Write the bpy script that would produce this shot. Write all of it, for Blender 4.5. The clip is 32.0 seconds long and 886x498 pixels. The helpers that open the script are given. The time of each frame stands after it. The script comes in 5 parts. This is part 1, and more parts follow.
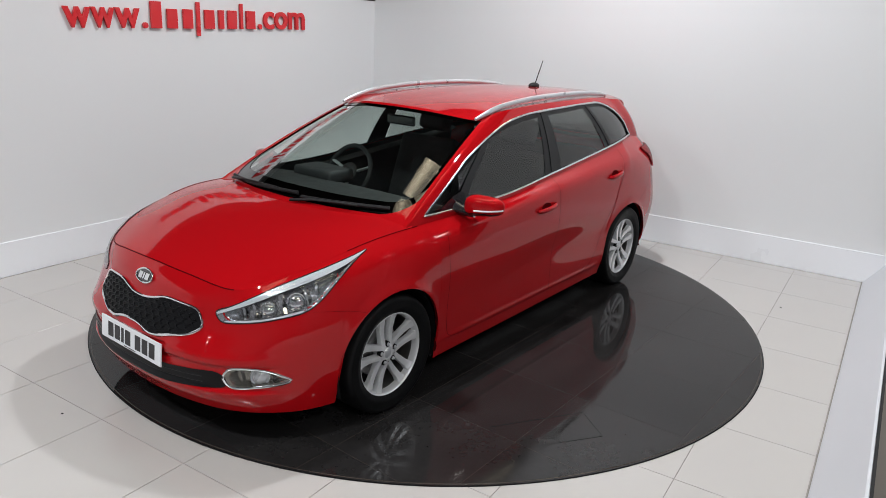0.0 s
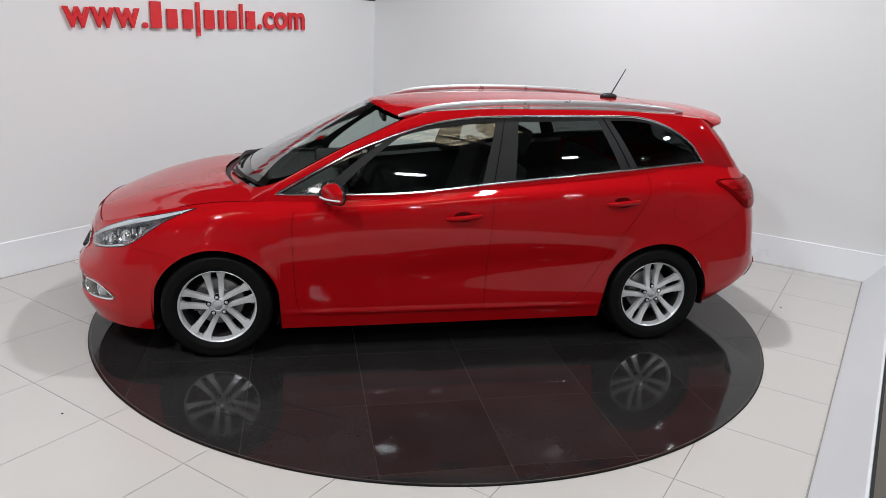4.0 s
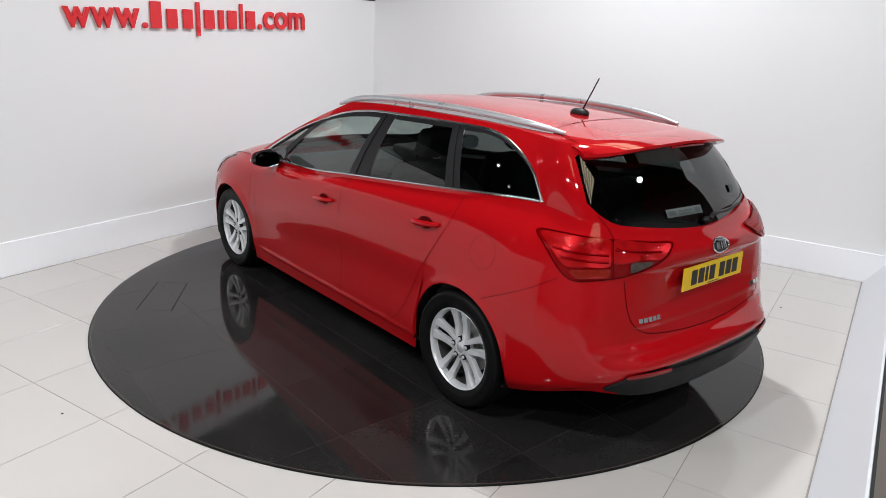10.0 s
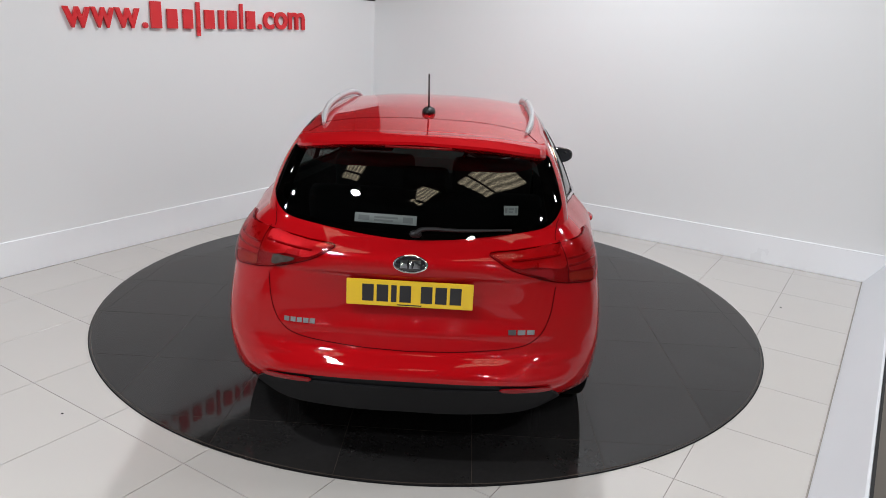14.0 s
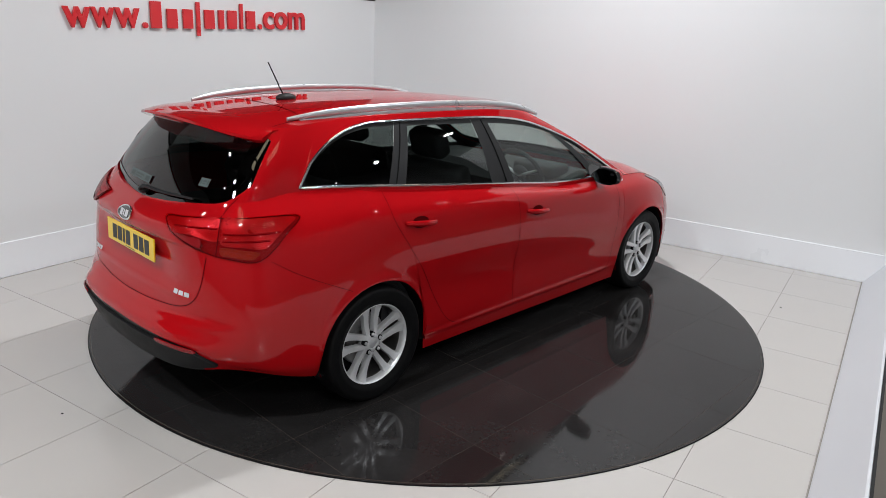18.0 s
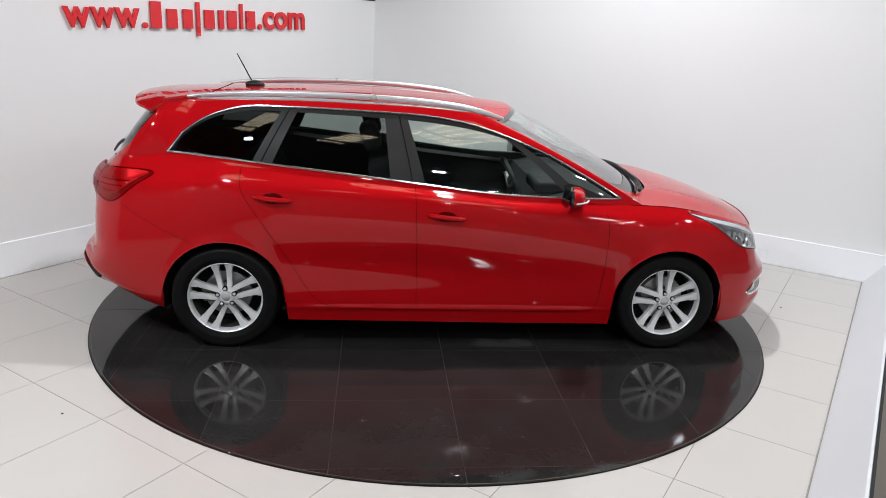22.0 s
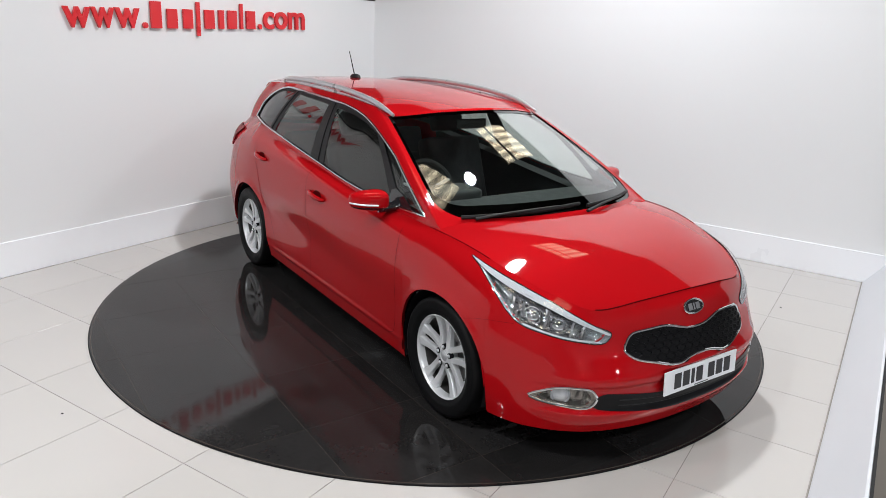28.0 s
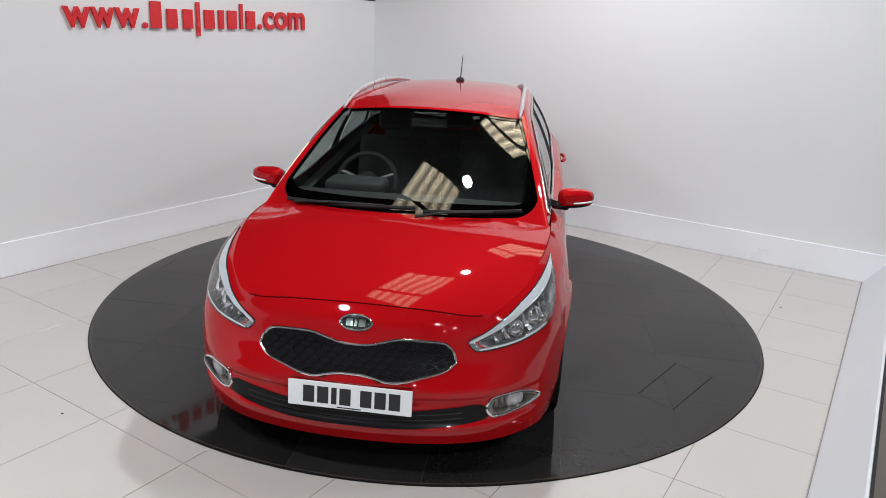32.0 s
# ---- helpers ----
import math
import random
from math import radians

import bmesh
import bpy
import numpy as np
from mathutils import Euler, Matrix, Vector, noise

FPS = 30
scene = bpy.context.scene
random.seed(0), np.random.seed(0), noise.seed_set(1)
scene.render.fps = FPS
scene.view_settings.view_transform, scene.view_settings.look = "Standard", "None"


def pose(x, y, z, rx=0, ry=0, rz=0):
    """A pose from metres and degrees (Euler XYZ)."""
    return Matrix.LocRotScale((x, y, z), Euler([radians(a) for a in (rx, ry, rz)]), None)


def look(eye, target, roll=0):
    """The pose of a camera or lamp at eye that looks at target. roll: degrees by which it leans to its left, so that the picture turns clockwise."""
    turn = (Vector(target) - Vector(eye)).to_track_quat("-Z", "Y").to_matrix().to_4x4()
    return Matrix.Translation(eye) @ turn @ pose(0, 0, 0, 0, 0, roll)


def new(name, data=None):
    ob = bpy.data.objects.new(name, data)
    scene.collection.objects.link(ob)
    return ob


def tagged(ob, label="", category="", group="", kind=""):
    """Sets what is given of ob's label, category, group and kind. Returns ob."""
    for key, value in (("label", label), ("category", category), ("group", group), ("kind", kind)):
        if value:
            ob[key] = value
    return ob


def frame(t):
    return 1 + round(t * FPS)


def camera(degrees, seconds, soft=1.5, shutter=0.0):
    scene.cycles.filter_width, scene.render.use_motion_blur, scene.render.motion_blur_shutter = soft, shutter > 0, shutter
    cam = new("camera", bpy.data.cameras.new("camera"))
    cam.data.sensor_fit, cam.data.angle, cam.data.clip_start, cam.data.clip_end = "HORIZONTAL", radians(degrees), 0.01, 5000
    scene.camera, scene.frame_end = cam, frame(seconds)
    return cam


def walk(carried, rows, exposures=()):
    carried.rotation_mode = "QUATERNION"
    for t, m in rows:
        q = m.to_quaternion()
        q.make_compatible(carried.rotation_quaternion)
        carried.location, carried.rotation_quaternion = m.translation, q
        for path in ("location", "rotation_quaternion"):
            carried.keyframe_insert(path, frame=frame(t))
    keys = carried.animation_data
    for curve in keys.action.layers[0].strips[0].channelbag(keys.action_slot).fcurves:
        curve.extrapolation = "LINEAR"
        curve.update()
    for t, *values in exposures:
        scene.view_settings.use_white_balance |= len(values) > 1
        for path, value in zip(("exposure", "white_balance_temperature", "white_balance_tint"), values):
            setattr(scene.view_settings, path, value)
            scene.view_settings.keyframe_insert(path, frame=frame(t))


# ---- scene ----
cam = camera(63.78, 32.0, 0.7)
EYE = (0.0, -4.828, 1.868)
VIEW = look(EYE, (EYE[0] + 0.01459, EYE[1] + 0.95489, EYE[2] - 0.29659), 2.744)
walk(cam, [(0.0, VIEW), (32.0, VIEW)], exposures=[(0, -.12), (3.5, -.12), (5.5, .09), (9, .12), (13.5, .17), (14, -.09), (21, -.12), (22, .11), (29.2, .16), (29.7, -.07), (32, -.09)])

# the turn of the table and of the car on it: seconds, degrees
TURNS = [(0, 231.6), (1.5, 216.2), (3, 200.9), (5.5, 176.0), (7, 160.7), (9, 140.0), (11, 119.1), (13, 98.0), (14.5, 82.5),
         (16.5, 61.4), (18, 45.7), (20, 24.8), (22, 5.0), (23, -4.7), (24, -14.8), (25.5, -30.2), (27.5, -50.7), (29, -66.3),
         (30.5, -82.2), (32, -98.0)]

# ---- world and light ----
world = bpy.data.worlds.new("hall")
world.use_nodes = True
world.node_tree.nodes["Background"].inputs[0].default_value = (0.8, 0.9, 1.0, 1)
world.node_tree.nodes["Background"].inputs[1].default_value = 0.02
scene.world = world
scene.view_settings.exposure = 0.0

ROOM = Matrix.Rotation(radians(57), 4, "Z")  # room axes: x along the sign wall, y back towards the sign wall


def room(a, b, z=0.0):
    """Room coordinates: a along the sign wall, b away from the sign wall."""
    return ROOM @ Vector((a, -b, z))


# ---- materials ----
def material(name, color, rough=0.5, metal=0.0, coat=0.0, **more):
    m = bpy.data.materials.new(name)
    m.use_nodes = True
    p = m.node_tree.nodes["Principled BSDF"]
    p.inputs["Base Color"].default_value = (*color, 1)
    p.inputs["Roughness"].default_value = rough
    p.inputs["Metallic"].default_value = metal
    p.inputs["Coat Weight"].default_value = coat
    p.inputs["Coat Roughness"].default_value = 0.025
    for key, value in more.items():
        p.inputs[key.replace("_", " ")].default_value = value
    return m


def vary(m, scale, amount, rough_amount=0.0, bump=0.0, detail=6, bump_scale=None, second=0.0, random_piece=0.0):
    """Two scales of noise in colour, roughness and relief, and a tint that differs from piece to piece."""
    nt = m.node_tree
    p = nt.nodes["Principled BSDF"]
    base = tuple(p.inputs["Base Color"].default_value)
    co = nt.nodes.new("ShaderNodeTexCoord")
    n1 = nt.nodes.new("ShaderNodeTexNoise")
    n1.inputs["Scale"].default_value, n1.inputs["Detail"].default_value = scale, detail
    nt.links.new(co.outputs["Object"], n1.inputs["Vector"])
    n2 = nt.nodes.new("ShaderNodeTexNoise")
    n2.inputs["Scale"].default_value, n2.inputs["Detail"].default_value = scale * 12, 4
    nt.links.new(co.outputs["Object"], n2.inputs["Vector"])
    add = nt.nodes.new("ShaderNodeMath")
    add.operation = "MULTIPLY_ADD"
    nt.links.new(n2.outputs["Fac"], add.inputs[0])
    add.inputs[1].default_value = second
    nt.links.new(n1.outputs["Fac"], add.inputs[2])
    value = add.outputs[0]
    if random_piece:
        info = nt.nodes.new("ShaderNodeObjectInfo")
        more = nt.nodes.new("ShaderNodeMath")
        more.operation = "MULTIPLY_ADD"
        nt.links.new(info.outputs["Random"], more.inputs[0])
        more.inputs[1].default_value = random_piece
        nt.links.new(value, more.inputs[2])
        value = more.outputs[0]
    ramp = nt.nodes.new("ShaderNodeMapRange")
    ramp.inputs["From Min"].default_value, ramp.inputs["From Max"].default_value = 0.25, 0.75 + second + random_piece
    ramp.inputs["To Min"].default_value, ramp.inputs["To Max"].default_value = 1 - amount, 1 + amount
    nt.links.new(value, ramp.inputs["Value"])
    mix = nt.nodes.new("ShaderNodeVectorMath")
    mix.operation = "SCALE"
    mix.inputs[0].default_value = base[:3]
    nt.links.new(ramp.outputs[0], mix.inputs["Scale"])
    nt.links.new(mix.outputs[0], p.inputs["Base Color"])
    if rough_amount:
        r = nt.nodes.new("ShaderNodeMapRange")
        mid = p.inputs["Roughness"].default_value
        r.inputs["From Min"].default_value, r.inputs["From Max"].default_value = 0.25, 0.75
        r.inputs["To Min"].default_value, r.inputs["To Max"].default_value = max(mid - rough_amount, 0.02), mid + rough_amount
        nt.links.new(n1.outputs["Fac"], r.inputs["Value"])
        nt.links.new(r.outputs[0], p.inputs["Roughness"])
    if bump:
        b = nt.nodes.new("ShaderNodeBump")
        b.inputs["Strength"].default_value, b.inputs["Distance"].default_value = bump, 0.002
        nt.links.new(n2.outputs["Fac"], b.inputs["Height"])
        nt.links.new(b.outputs[0], p.inputs["Normal"])
    return m


def glowing(name, color, strength):
    m = bpy.data.materials.new(name)
    m.use_nodes = True
    nt = m.node_tree
    nt.nodes.clear()
    e = nt.nodes.new("ShaderNodeEmission")
    e.inputs[0].default_value, e.inputs[1].default_value = (*color, 1), strength
    o = nt.nodes.new("ShaderNodeOutputMaterial")
    nt.links.new(e.outputs[0], o.inputs[0])
    return m


def glazing(name, tint, gloss=1.0, rise=4.4):
    """A thin tinted pane: clear straight through, with a reflection that grows at a slant."""
    m = bpy.data.materials.new(name)
    m.use_nodes = True
    nt = m.node_tree
    nt.nodes.clear()
    t = nt.nodes.new("ShaderNodeBsdfTransparent")
    t.inputs[0].default_value = (*tint, 1)
    g = nt.nodes.new("ShaderNodeBsdfGlossy")
    g.inputs["Roughness"].default_value = 0.0
    g.inputs["Color"].default_value = (gloss, gloss, gloss, 1)
    f = nt.nodes.new("ShaderNodeLayerWeight")
    f.inputs["Blend"].default_value = 0.5
    five = nt.nodes.new("ShaderNodeMath")
    five.operation = "POWER"
    five.inputs[1].default_value = rise
    nt.links.new(f.outputs["Facing"], five.inputs[0])
    share = nt.nodes.new("ShaderNodeMath")
    share.operation = "MULTIPLY_ADD"
    share.inputs[1].default_value, share.inputs[2].default_value = 0.93, 0.055
    nt.links.new(five.outputs[0], share.inputs[0])
    x = nt.nodes.new("ShaderNodeMixShader")
    o = nt.nodes.new("ShaderNodeOutputMaterial")
    nt.links.new(share.outputs[0], x.inputs[0])
    nt.links.new(t.outputs[0], x.inputs[1])
    nt.links.new(g.outputs[0], x.inputs[2])
    nt.links.new(x.outputs[0], o.inputs[0])
    return m


PAINT = material("red mica car paint", (0.39, 0.0035, 0.0065), 0.62, 0.22, 1.0, Specular_IOR_Level=0.0, Coat_IOR=1.39)
# also stands for shade in the handle cups and on the arch lips
GAP_AND_SHADE = material("dark panel gap", (0.075, 0.003, 0.004), 1.0, Specular_IOR_Level=0.0)
BLACK = vary(material("black plastic", (0.010, 0.010, 0.011), 0.5, Specular_IOR_Level=0.3), 9, 0.2, 0.08, 0.15)
GLOSS_BLACK = material("gloss black trim", (0.012, 0.012, 0.014), 0.12, 0.0, 0.6)
RUBBER = vary(material("tyre rubber", (0.0042, 0.0042, 0.0046), 0.5, Specular_IOR_Level=0.12), 14, 0.25, 0.1, 0.3)
CHROME = material("chrome", (0.82, 0.83, 0.85), 0.08, 1.0)
TRIM_CHROME = material("polished window trim", (0.60, 0.61, 0.63), 0.17, 1.0)
# dark tint stands for a dark reflection in the door mirror glass
DARK_MIRROR = material("darkened mirror", (0.22, 0.23, 0.25), 0.02, 1.0)
SILVER = vary(material("satin aluminium", (0.56, 0.57, 0.59), 0.30, 0.55), 10, 0.06, 0.05)
ALLOY = vary(material("silver wheel lacquer", (0.72, 0.73, 0.745), 0.32, 0.45, 0.4), 12, 0.06, 0.05)
STEEL = vary(material("brake steel", (0.14, 0.135, 0.13), 0.42, 0.8), 20, 0.2, 0.1)
BRAKE = vary(material("swept brake iron", (0.34, 0.335, 0.33), 0.38, 0.7), 20, 0.15, 0.1)
DARK = material("dark liner", (0.008, 0.008, 0.009), 0.8, Specular_IOR_Level=0.1)
TRIM = vary(material("charcoal cabin trim", (0.020, 0.020, 0.022), 0.7), 16, 0.25, 0.1, 0.3)
CLOTH = vary(material("charcoal seat cloth", (0.022, 0.022, 0.024), 0.9), 24, 0.3, 0.0, 0.5)
SCREEN = glazing("clear windscreen glass", (0.84, 0.92, 0.88), 1.0, 3.0)
GLASS = glazing("green-tinted car glass", (0.74, 0.80, 0.77))
REAR_DOOR_GLASS = glazing("tinted rear door glass", (0.50, 0.55, 0.53))
PRIVACY = glazing("dark rear car glass", (0.17, 0.19, 0.185), 0.8)
LENS = glazing("clear lamp lens", (0.93, 0.94, 0.95), 0.7)
RED_LENS = glazing("red-tinted lamp lens", (0.95, 0.34, 0.38), 0.4)
LAMP_BOWL = vary(material("lamp bowl", (0.42, 0.42, 0.44), 0.16, 0.85), 40, 0.5, 0.05, 0.6, second=0.5)
# brown tint stands for the tan floor mirrored in the fog lamp bowl
FOG_BOWL = material("brown-tinted mirror bowl", (0.20, 0.185, 0.165), 0.12, 0.9)
LIGHT_STRIP = material("pale light strip", (0.58, 0.60, 0.63), 0.25, 0.0, 0.5)
BLACK_EDGE = glazing("black-printed glass edge", (0.004, 0.004, 0.004))
VALANCE_BLACK = vary(material("satin black bumper plastic", (0.008, 0.008, 0.009), 0.55, Specular_IOR_Level=0.15), 14, 0.2, 0.06, 0.1)
GRILLE_BLACK = material("satin black grille", (0.005, 0.005, 0.006), 0.35, Specular_IOR_Level=0.15)
LAMP_RED = vary(material("red lamp plastic", (0.34, 0.001, 0.004), 0.3, 0.2), 14, 0.45, 0.06, 0.25, second=0.4)
LAMP_DEEP = material("deep red lamp plastic", (0.22, 0.003, 0.006), 0.2, 0.0, 0.35, Specular_IOR_Level=0.25)
LAMP_AMBER = vary(material("amber lamp plastic", (0.24, 0.075, 0.022), 0.2, 0.0, 0.4), 30, 0.7, 0.05, 0.3, second=0.6)
LAMP_GUIDE = material("dark lamp divider", (0.22, 0.003, 0.008), 0.15, 0.0, 0.6)
LAMP_CLEAR = vary(material("smoked clear lamp plastic", (0.07, 0.055, 0.048), 0.2, 0.3), 40, 0.7, 0.05, 0.3, second=0.6)
PLATE_WHITE = material("white plate", (0.75, 0.77, 0.80), 0.3, 0.0, 0.4)
PLATE_YELLOW = material("yellow plate", (0.80, 0.52, 0.01), 0.3, 0.0, 0.4)
INK = material("black plate ink", (0.015, 0.015, 0.018), 0.5)
TILE = vary(material("cream porcelain tile", (0.475, 0.452, 0.432), 0.16), 1.3, 0.03, 0.04, 0.03, second=0.2, random_piece=0.5)
GROUT = vary(material("grey grout", (0.26, 0.24, 0.22), 0.9), 8, 0.2)
WALL = vary(material("white wall paint", (0.76, 0.765, 0.775), 0.55), 0.7, 0.02, 0.03, 0.05, second=0.1)
BOARD = vary(material("pale grey board", (0.63, 0.638, 0.67), 0.45), 1.5, 0.03, 0.05, 0.02)
SKIRT = vary(material("white gloss skirting", (0.84, 0.85, 0.88), 0.30), 1.5, 0.02, 0.05, 0.02)
DISC = vary(material("black polished tile", (0.017, 0.016, 0.016), 0.056, Specular_IOR_Level=0.24), 3.4, 0.6, 0.05, 0.03, second=0.5, random_piece=0.4)
DISC_JOINT = vary(material("brown-grey polished tile joint", (0.052, 0.042, 0.036), 0.16, Specular_IOR_Level=0.22), 6, 0.4)
SIGN_RED = vary(material("red acrylic", (0.66, 0.018, 0.025), 0.30), 5, 0.04, 0.05)
HALL_FLOOR = vary(material("brown hall floor", (0.20, 0.17, 0.14), 0.35), 1.0, 0.2, 0.1, 0.1)
HALL_WALL = vary(material("pale hall wall", (0.24, 0.24, 0.25), 0.8), 0.5, 0.15, 0.0, 0.1)
# raised albedo stands for a lit hall, mirrored in bonnet and roof
HALL_BRIGHTENED = vary(material("brightened hall wall", (0.62, 0.62, 0.63), 0.7), 0.5, 0.12, 0.0, 0.1)
ROOF_SHEET = vary(material("dark roof sheet", (0.055, 0.055, 0.058), 0.8), 0.6, 0.2, 0.0, 0.1)


# ---- mesh helpers ----
def part(name, bm, mat, parent=None, label="", smooth=True, bevel=0.0):
    me = bpy.data.meshes.new(name)
    bm.to_mesh(me)
    bm.free()
    me.materials.append(mat)
    if smooth:
        me.polygons.foreach_set("use_smooth", [True] * len(me.polygons))
        me.set_sharp_from_angle(angle=radians(38))
    ob = new(name, me)
    ob.parent = parent
    if bevel:
        mod = ob.modifiers.new("bevel", "BEVEL")
        mod.width, mod.segments, mod.limit_method = bevel, 2, "ANGLE"
    if label:
        ob["label"] = label
    return ob


def box(bm, x0, x1, y0, y1, z0, z1, m=None):
    made = bmesh.ops.create_cube(bm, size=1, matrix=Matrix.LocRotScale(((x0 + x1) / 2, (y0 + y1) / 2, (z0 + z1) / 2), None, (x1 - x0, y1 - y0, z1 - z0)))
    if m is not None:
        bmesh.ops.transform(bm, matrix=m, verts=made["verts"])
    return made["verts"]


def sheet(bm, rows, wrap=False):
    """Quads over a grid of points: rows of equal length."""
    grid = [[bm.verts.new(p) for p in row] for row in rows]
    for a, b in zip(grid, grid[1:]):
        n = len(a)
        for i in range(n if wrap else n - 1):
            j = (i + 1) % n
            try:
                bm.faces.new((a[i], a[j], b[j], b[i]))
            except ValueError:
                pass
    return grid


def lathe(bm, profile, segments=48, axis="y"):
    """Turn a profile of (radius, height) about an axis."""
    rows = []
    for i in range(segments):
        a = math.tau * i / segments
        rows.append([(r * math.cos(a), h, r * math.sin(a)) if axis == "y" else (r * math.cos(a), r * math.sin(a), h) for r, h in profile])
    rows.append(rows[0])
    sheet(bm, rows)
    bmesh.ops.remove_doubles(bm, verts=bm.verts, dist=1e-6)
    bmesh.ops.recalc_face_normals(bm, faces=bm.faces)


def tube(bm, points, radius, sides=8, flat=1.0, closed=False, up=(0, 0, 1), cap=True, taper=None):
    """A round or flattened bar swept along points."""
    pts = [Vector(p) for p in points]
    rows = []
    n = len(pts)
    for i, p in enumerate(pts):
        a = pts[(i - 1) % n] if closed or i else p
        b = pts[(i + 1) % n] if closed or i < n - 1 else p
        d = (b - a).normalized()
        side = d.cross(Vector(up))
        side = side.normalized() if side.length > 1e-5 else Vector((1, 0, 0))
        top = side.cross(d).normalized()
        r = radius * (taper(i / max(n - 1, 1)) if taper else 1)
        rows.append([p + side * math.cos(math.tau * k / sides) * r + top * math.sin(math.tau * k / sides) * r * flat for k in range(sides)])
    if closed:
        rows.append(rows[0])
    grid = sheet(bm, rows, wrap=True)
    if closed:
        bmesh.ops.remove_doubles(bm, verts=bm.verts, dist=1e-6)
    elif cap:
        bm.faces.new(grid[0][::-1])
        bm.faces.new(grid[-1])
    bmesh.ops.recalc_face_normals(bm, faces=bm.faces)


def spline(points, t):
    """Catmull-Rom through points (an array), at index t."""
    pts = np.asarray(points, float)
    t = min(max(t, 0.0), len(pts) - 1.000001)
    i = int(t)
    f = t - i
    p1, p2 = pts[i], pts[i + 1]
    p0 = pts[i - 1] if i else 2 * p1 - p2
    p3 = pts[i + 2] if i + 2 < len(pts) else 2 * p2 - p1
    return 0.5 * (2 * p1 + (p2 - p0) * f + (2 * p0 - 5 * p1 + 4 * p2 - p3) * f * f + (3 * p1 - p0 - 3 * p2 + p3) * f ** 3)


def smooth_line(points, count):
    return [Vector(spline(points, i * (len(points) - 1) / (count - 1))) for i in range(count)]


# ---- the setting ----
def tile_mesh(size, gap, depth, chamfer):
    """One square tile with a small chamfer, its top at height zero."""
    h = size / 2 - gap / 2
    bm = bmesh.new()
    top = [bm.verts.new((x * (h - chamfer), y * (h - chamfer), 0)) for x, y in ((-1, -1), (1, -1), (1, 1), (-1, 1))]
    rim = [bm.verts.new((x * h, y * h, -chamfer)) for x, y in ((-1, -1), (1, -1), (1, 1), (-1, 1))]
    low = [bm.verts.new((x * h, y * h, -depth)) for x, y in ((-1, -1), (1, -1), (1, 1), (-1, 1))]
    bm.faces.new(top)
    for a, b in ((top, rim), (rim, low)):
        for i in range(4):
            j = (i + 1) % 4
            bm.faces.new((a[j], a[i], b[i], b[j]))
    me = bpy.data.meshes.new("tile")
    bm.to_mesh(me)
    bm.free()
    me.materials.append(TILE)
    return me


FLOOR_A0, WALL_A, WALL_B, WALL_TOP = -6.56, 2.61, 2.61, 2.115


def slab(name, a0, a1, b0, b1, z0, z1, mat, label, category, bevel=0.0):
    bm = bmesh.new()
    box(bm, a0, a1, -b1, -b0, z0, z1)
    ob = part(name, bm, mat, None, label, smooth=False, bevel=bevel)
    ob.matrix_world = ROOM
    return tagged(ob, label, category, "", "structure")


# show area floor: grout bed, tiles on it
floor = slab("floor", FLOOR_A0, WALL_A, -WALL_B, 2.60, -0.06, -0.0035, GROUT, "cream porcelain floor tiles with thin grey joints", "floor")
one_tile = tile_mesh(0.6, 0.0035, 0.02, 0.0004)
TILES = []
for i in range(-11, 5):
    for j in range(-1, 9):
        TILES.append((0.04 + 0.6 * i + 0.3, 2.085 - 0.6 * j - 0.3))


def lay_tiles():
    """Whole tiles are laid in the middle, cut ones along the walls and the kerb."""
    for a, b in TILES:
        a0, a1 = max(a - 0.3, FLOOR_A0), min(a + 0.3, WALL_A - 0.013)
        b0, b1 = max(b - 0.3, -WALL_B + 0.013), min(b + 0.3, 2.598)
        if a1 - a0 < 0.02 or b1 - b0 < 0.02:
            continue
        ob = new("tile", one_tile)
        ob.parent = floor
        ob.location = ((a0 + a1) / 2, -(b0 + b1) / 2, 0)
        ob.scale = ((a1 - a0) / 0.6, (b1 - b0) / 0.6, 1)


# partitions, skirtings and the kerb
slab("wall_sign", -7.0, WALL_A + 0.12, -WALL_B - 0.12, -WALL_B, -0.05, WALL_TOP, WALL, "smooth white painted partition wall behind the turntable", "wall")
slab("wall_back", WALL_A, WALL_A + 0.12, -WALL_B, 4.2, -0.05, 3.3, WALL, "smooth white painted partition wall meeting the sign wall", "wall")
slab("wall_cap_sign", -7.0, WALL_A + 0.13, -WALL_B - 0.13, -WALL_B + 0.006, WALL_TOP, WALL_TOP + 0.03, BLACK, "dark capping strip on the partition wall", "trim")
slab("wall_cap_back", WALL_A - 0.006, WALL_A + 0.13, -WALL_B + 0.006, 4.2, 3.3, 3.33, BLACK, "dark capping strip on the partition wall", "trim")
slab("baseboard_sign", -7.0, WALL_A - 0.013, -WALL_B, -WALL_B + 0.012, 0.0, 0.255, SKIRT, "tall white gloss skirting board", "skirting", 0.003)
slab("baseboard_back", WALL_A - 0.012, WALL_A, -WALL_B, 2.80, 0.0, 0.255, SKIRT, "tall white gloss skirting board", "skirting", 0.003)


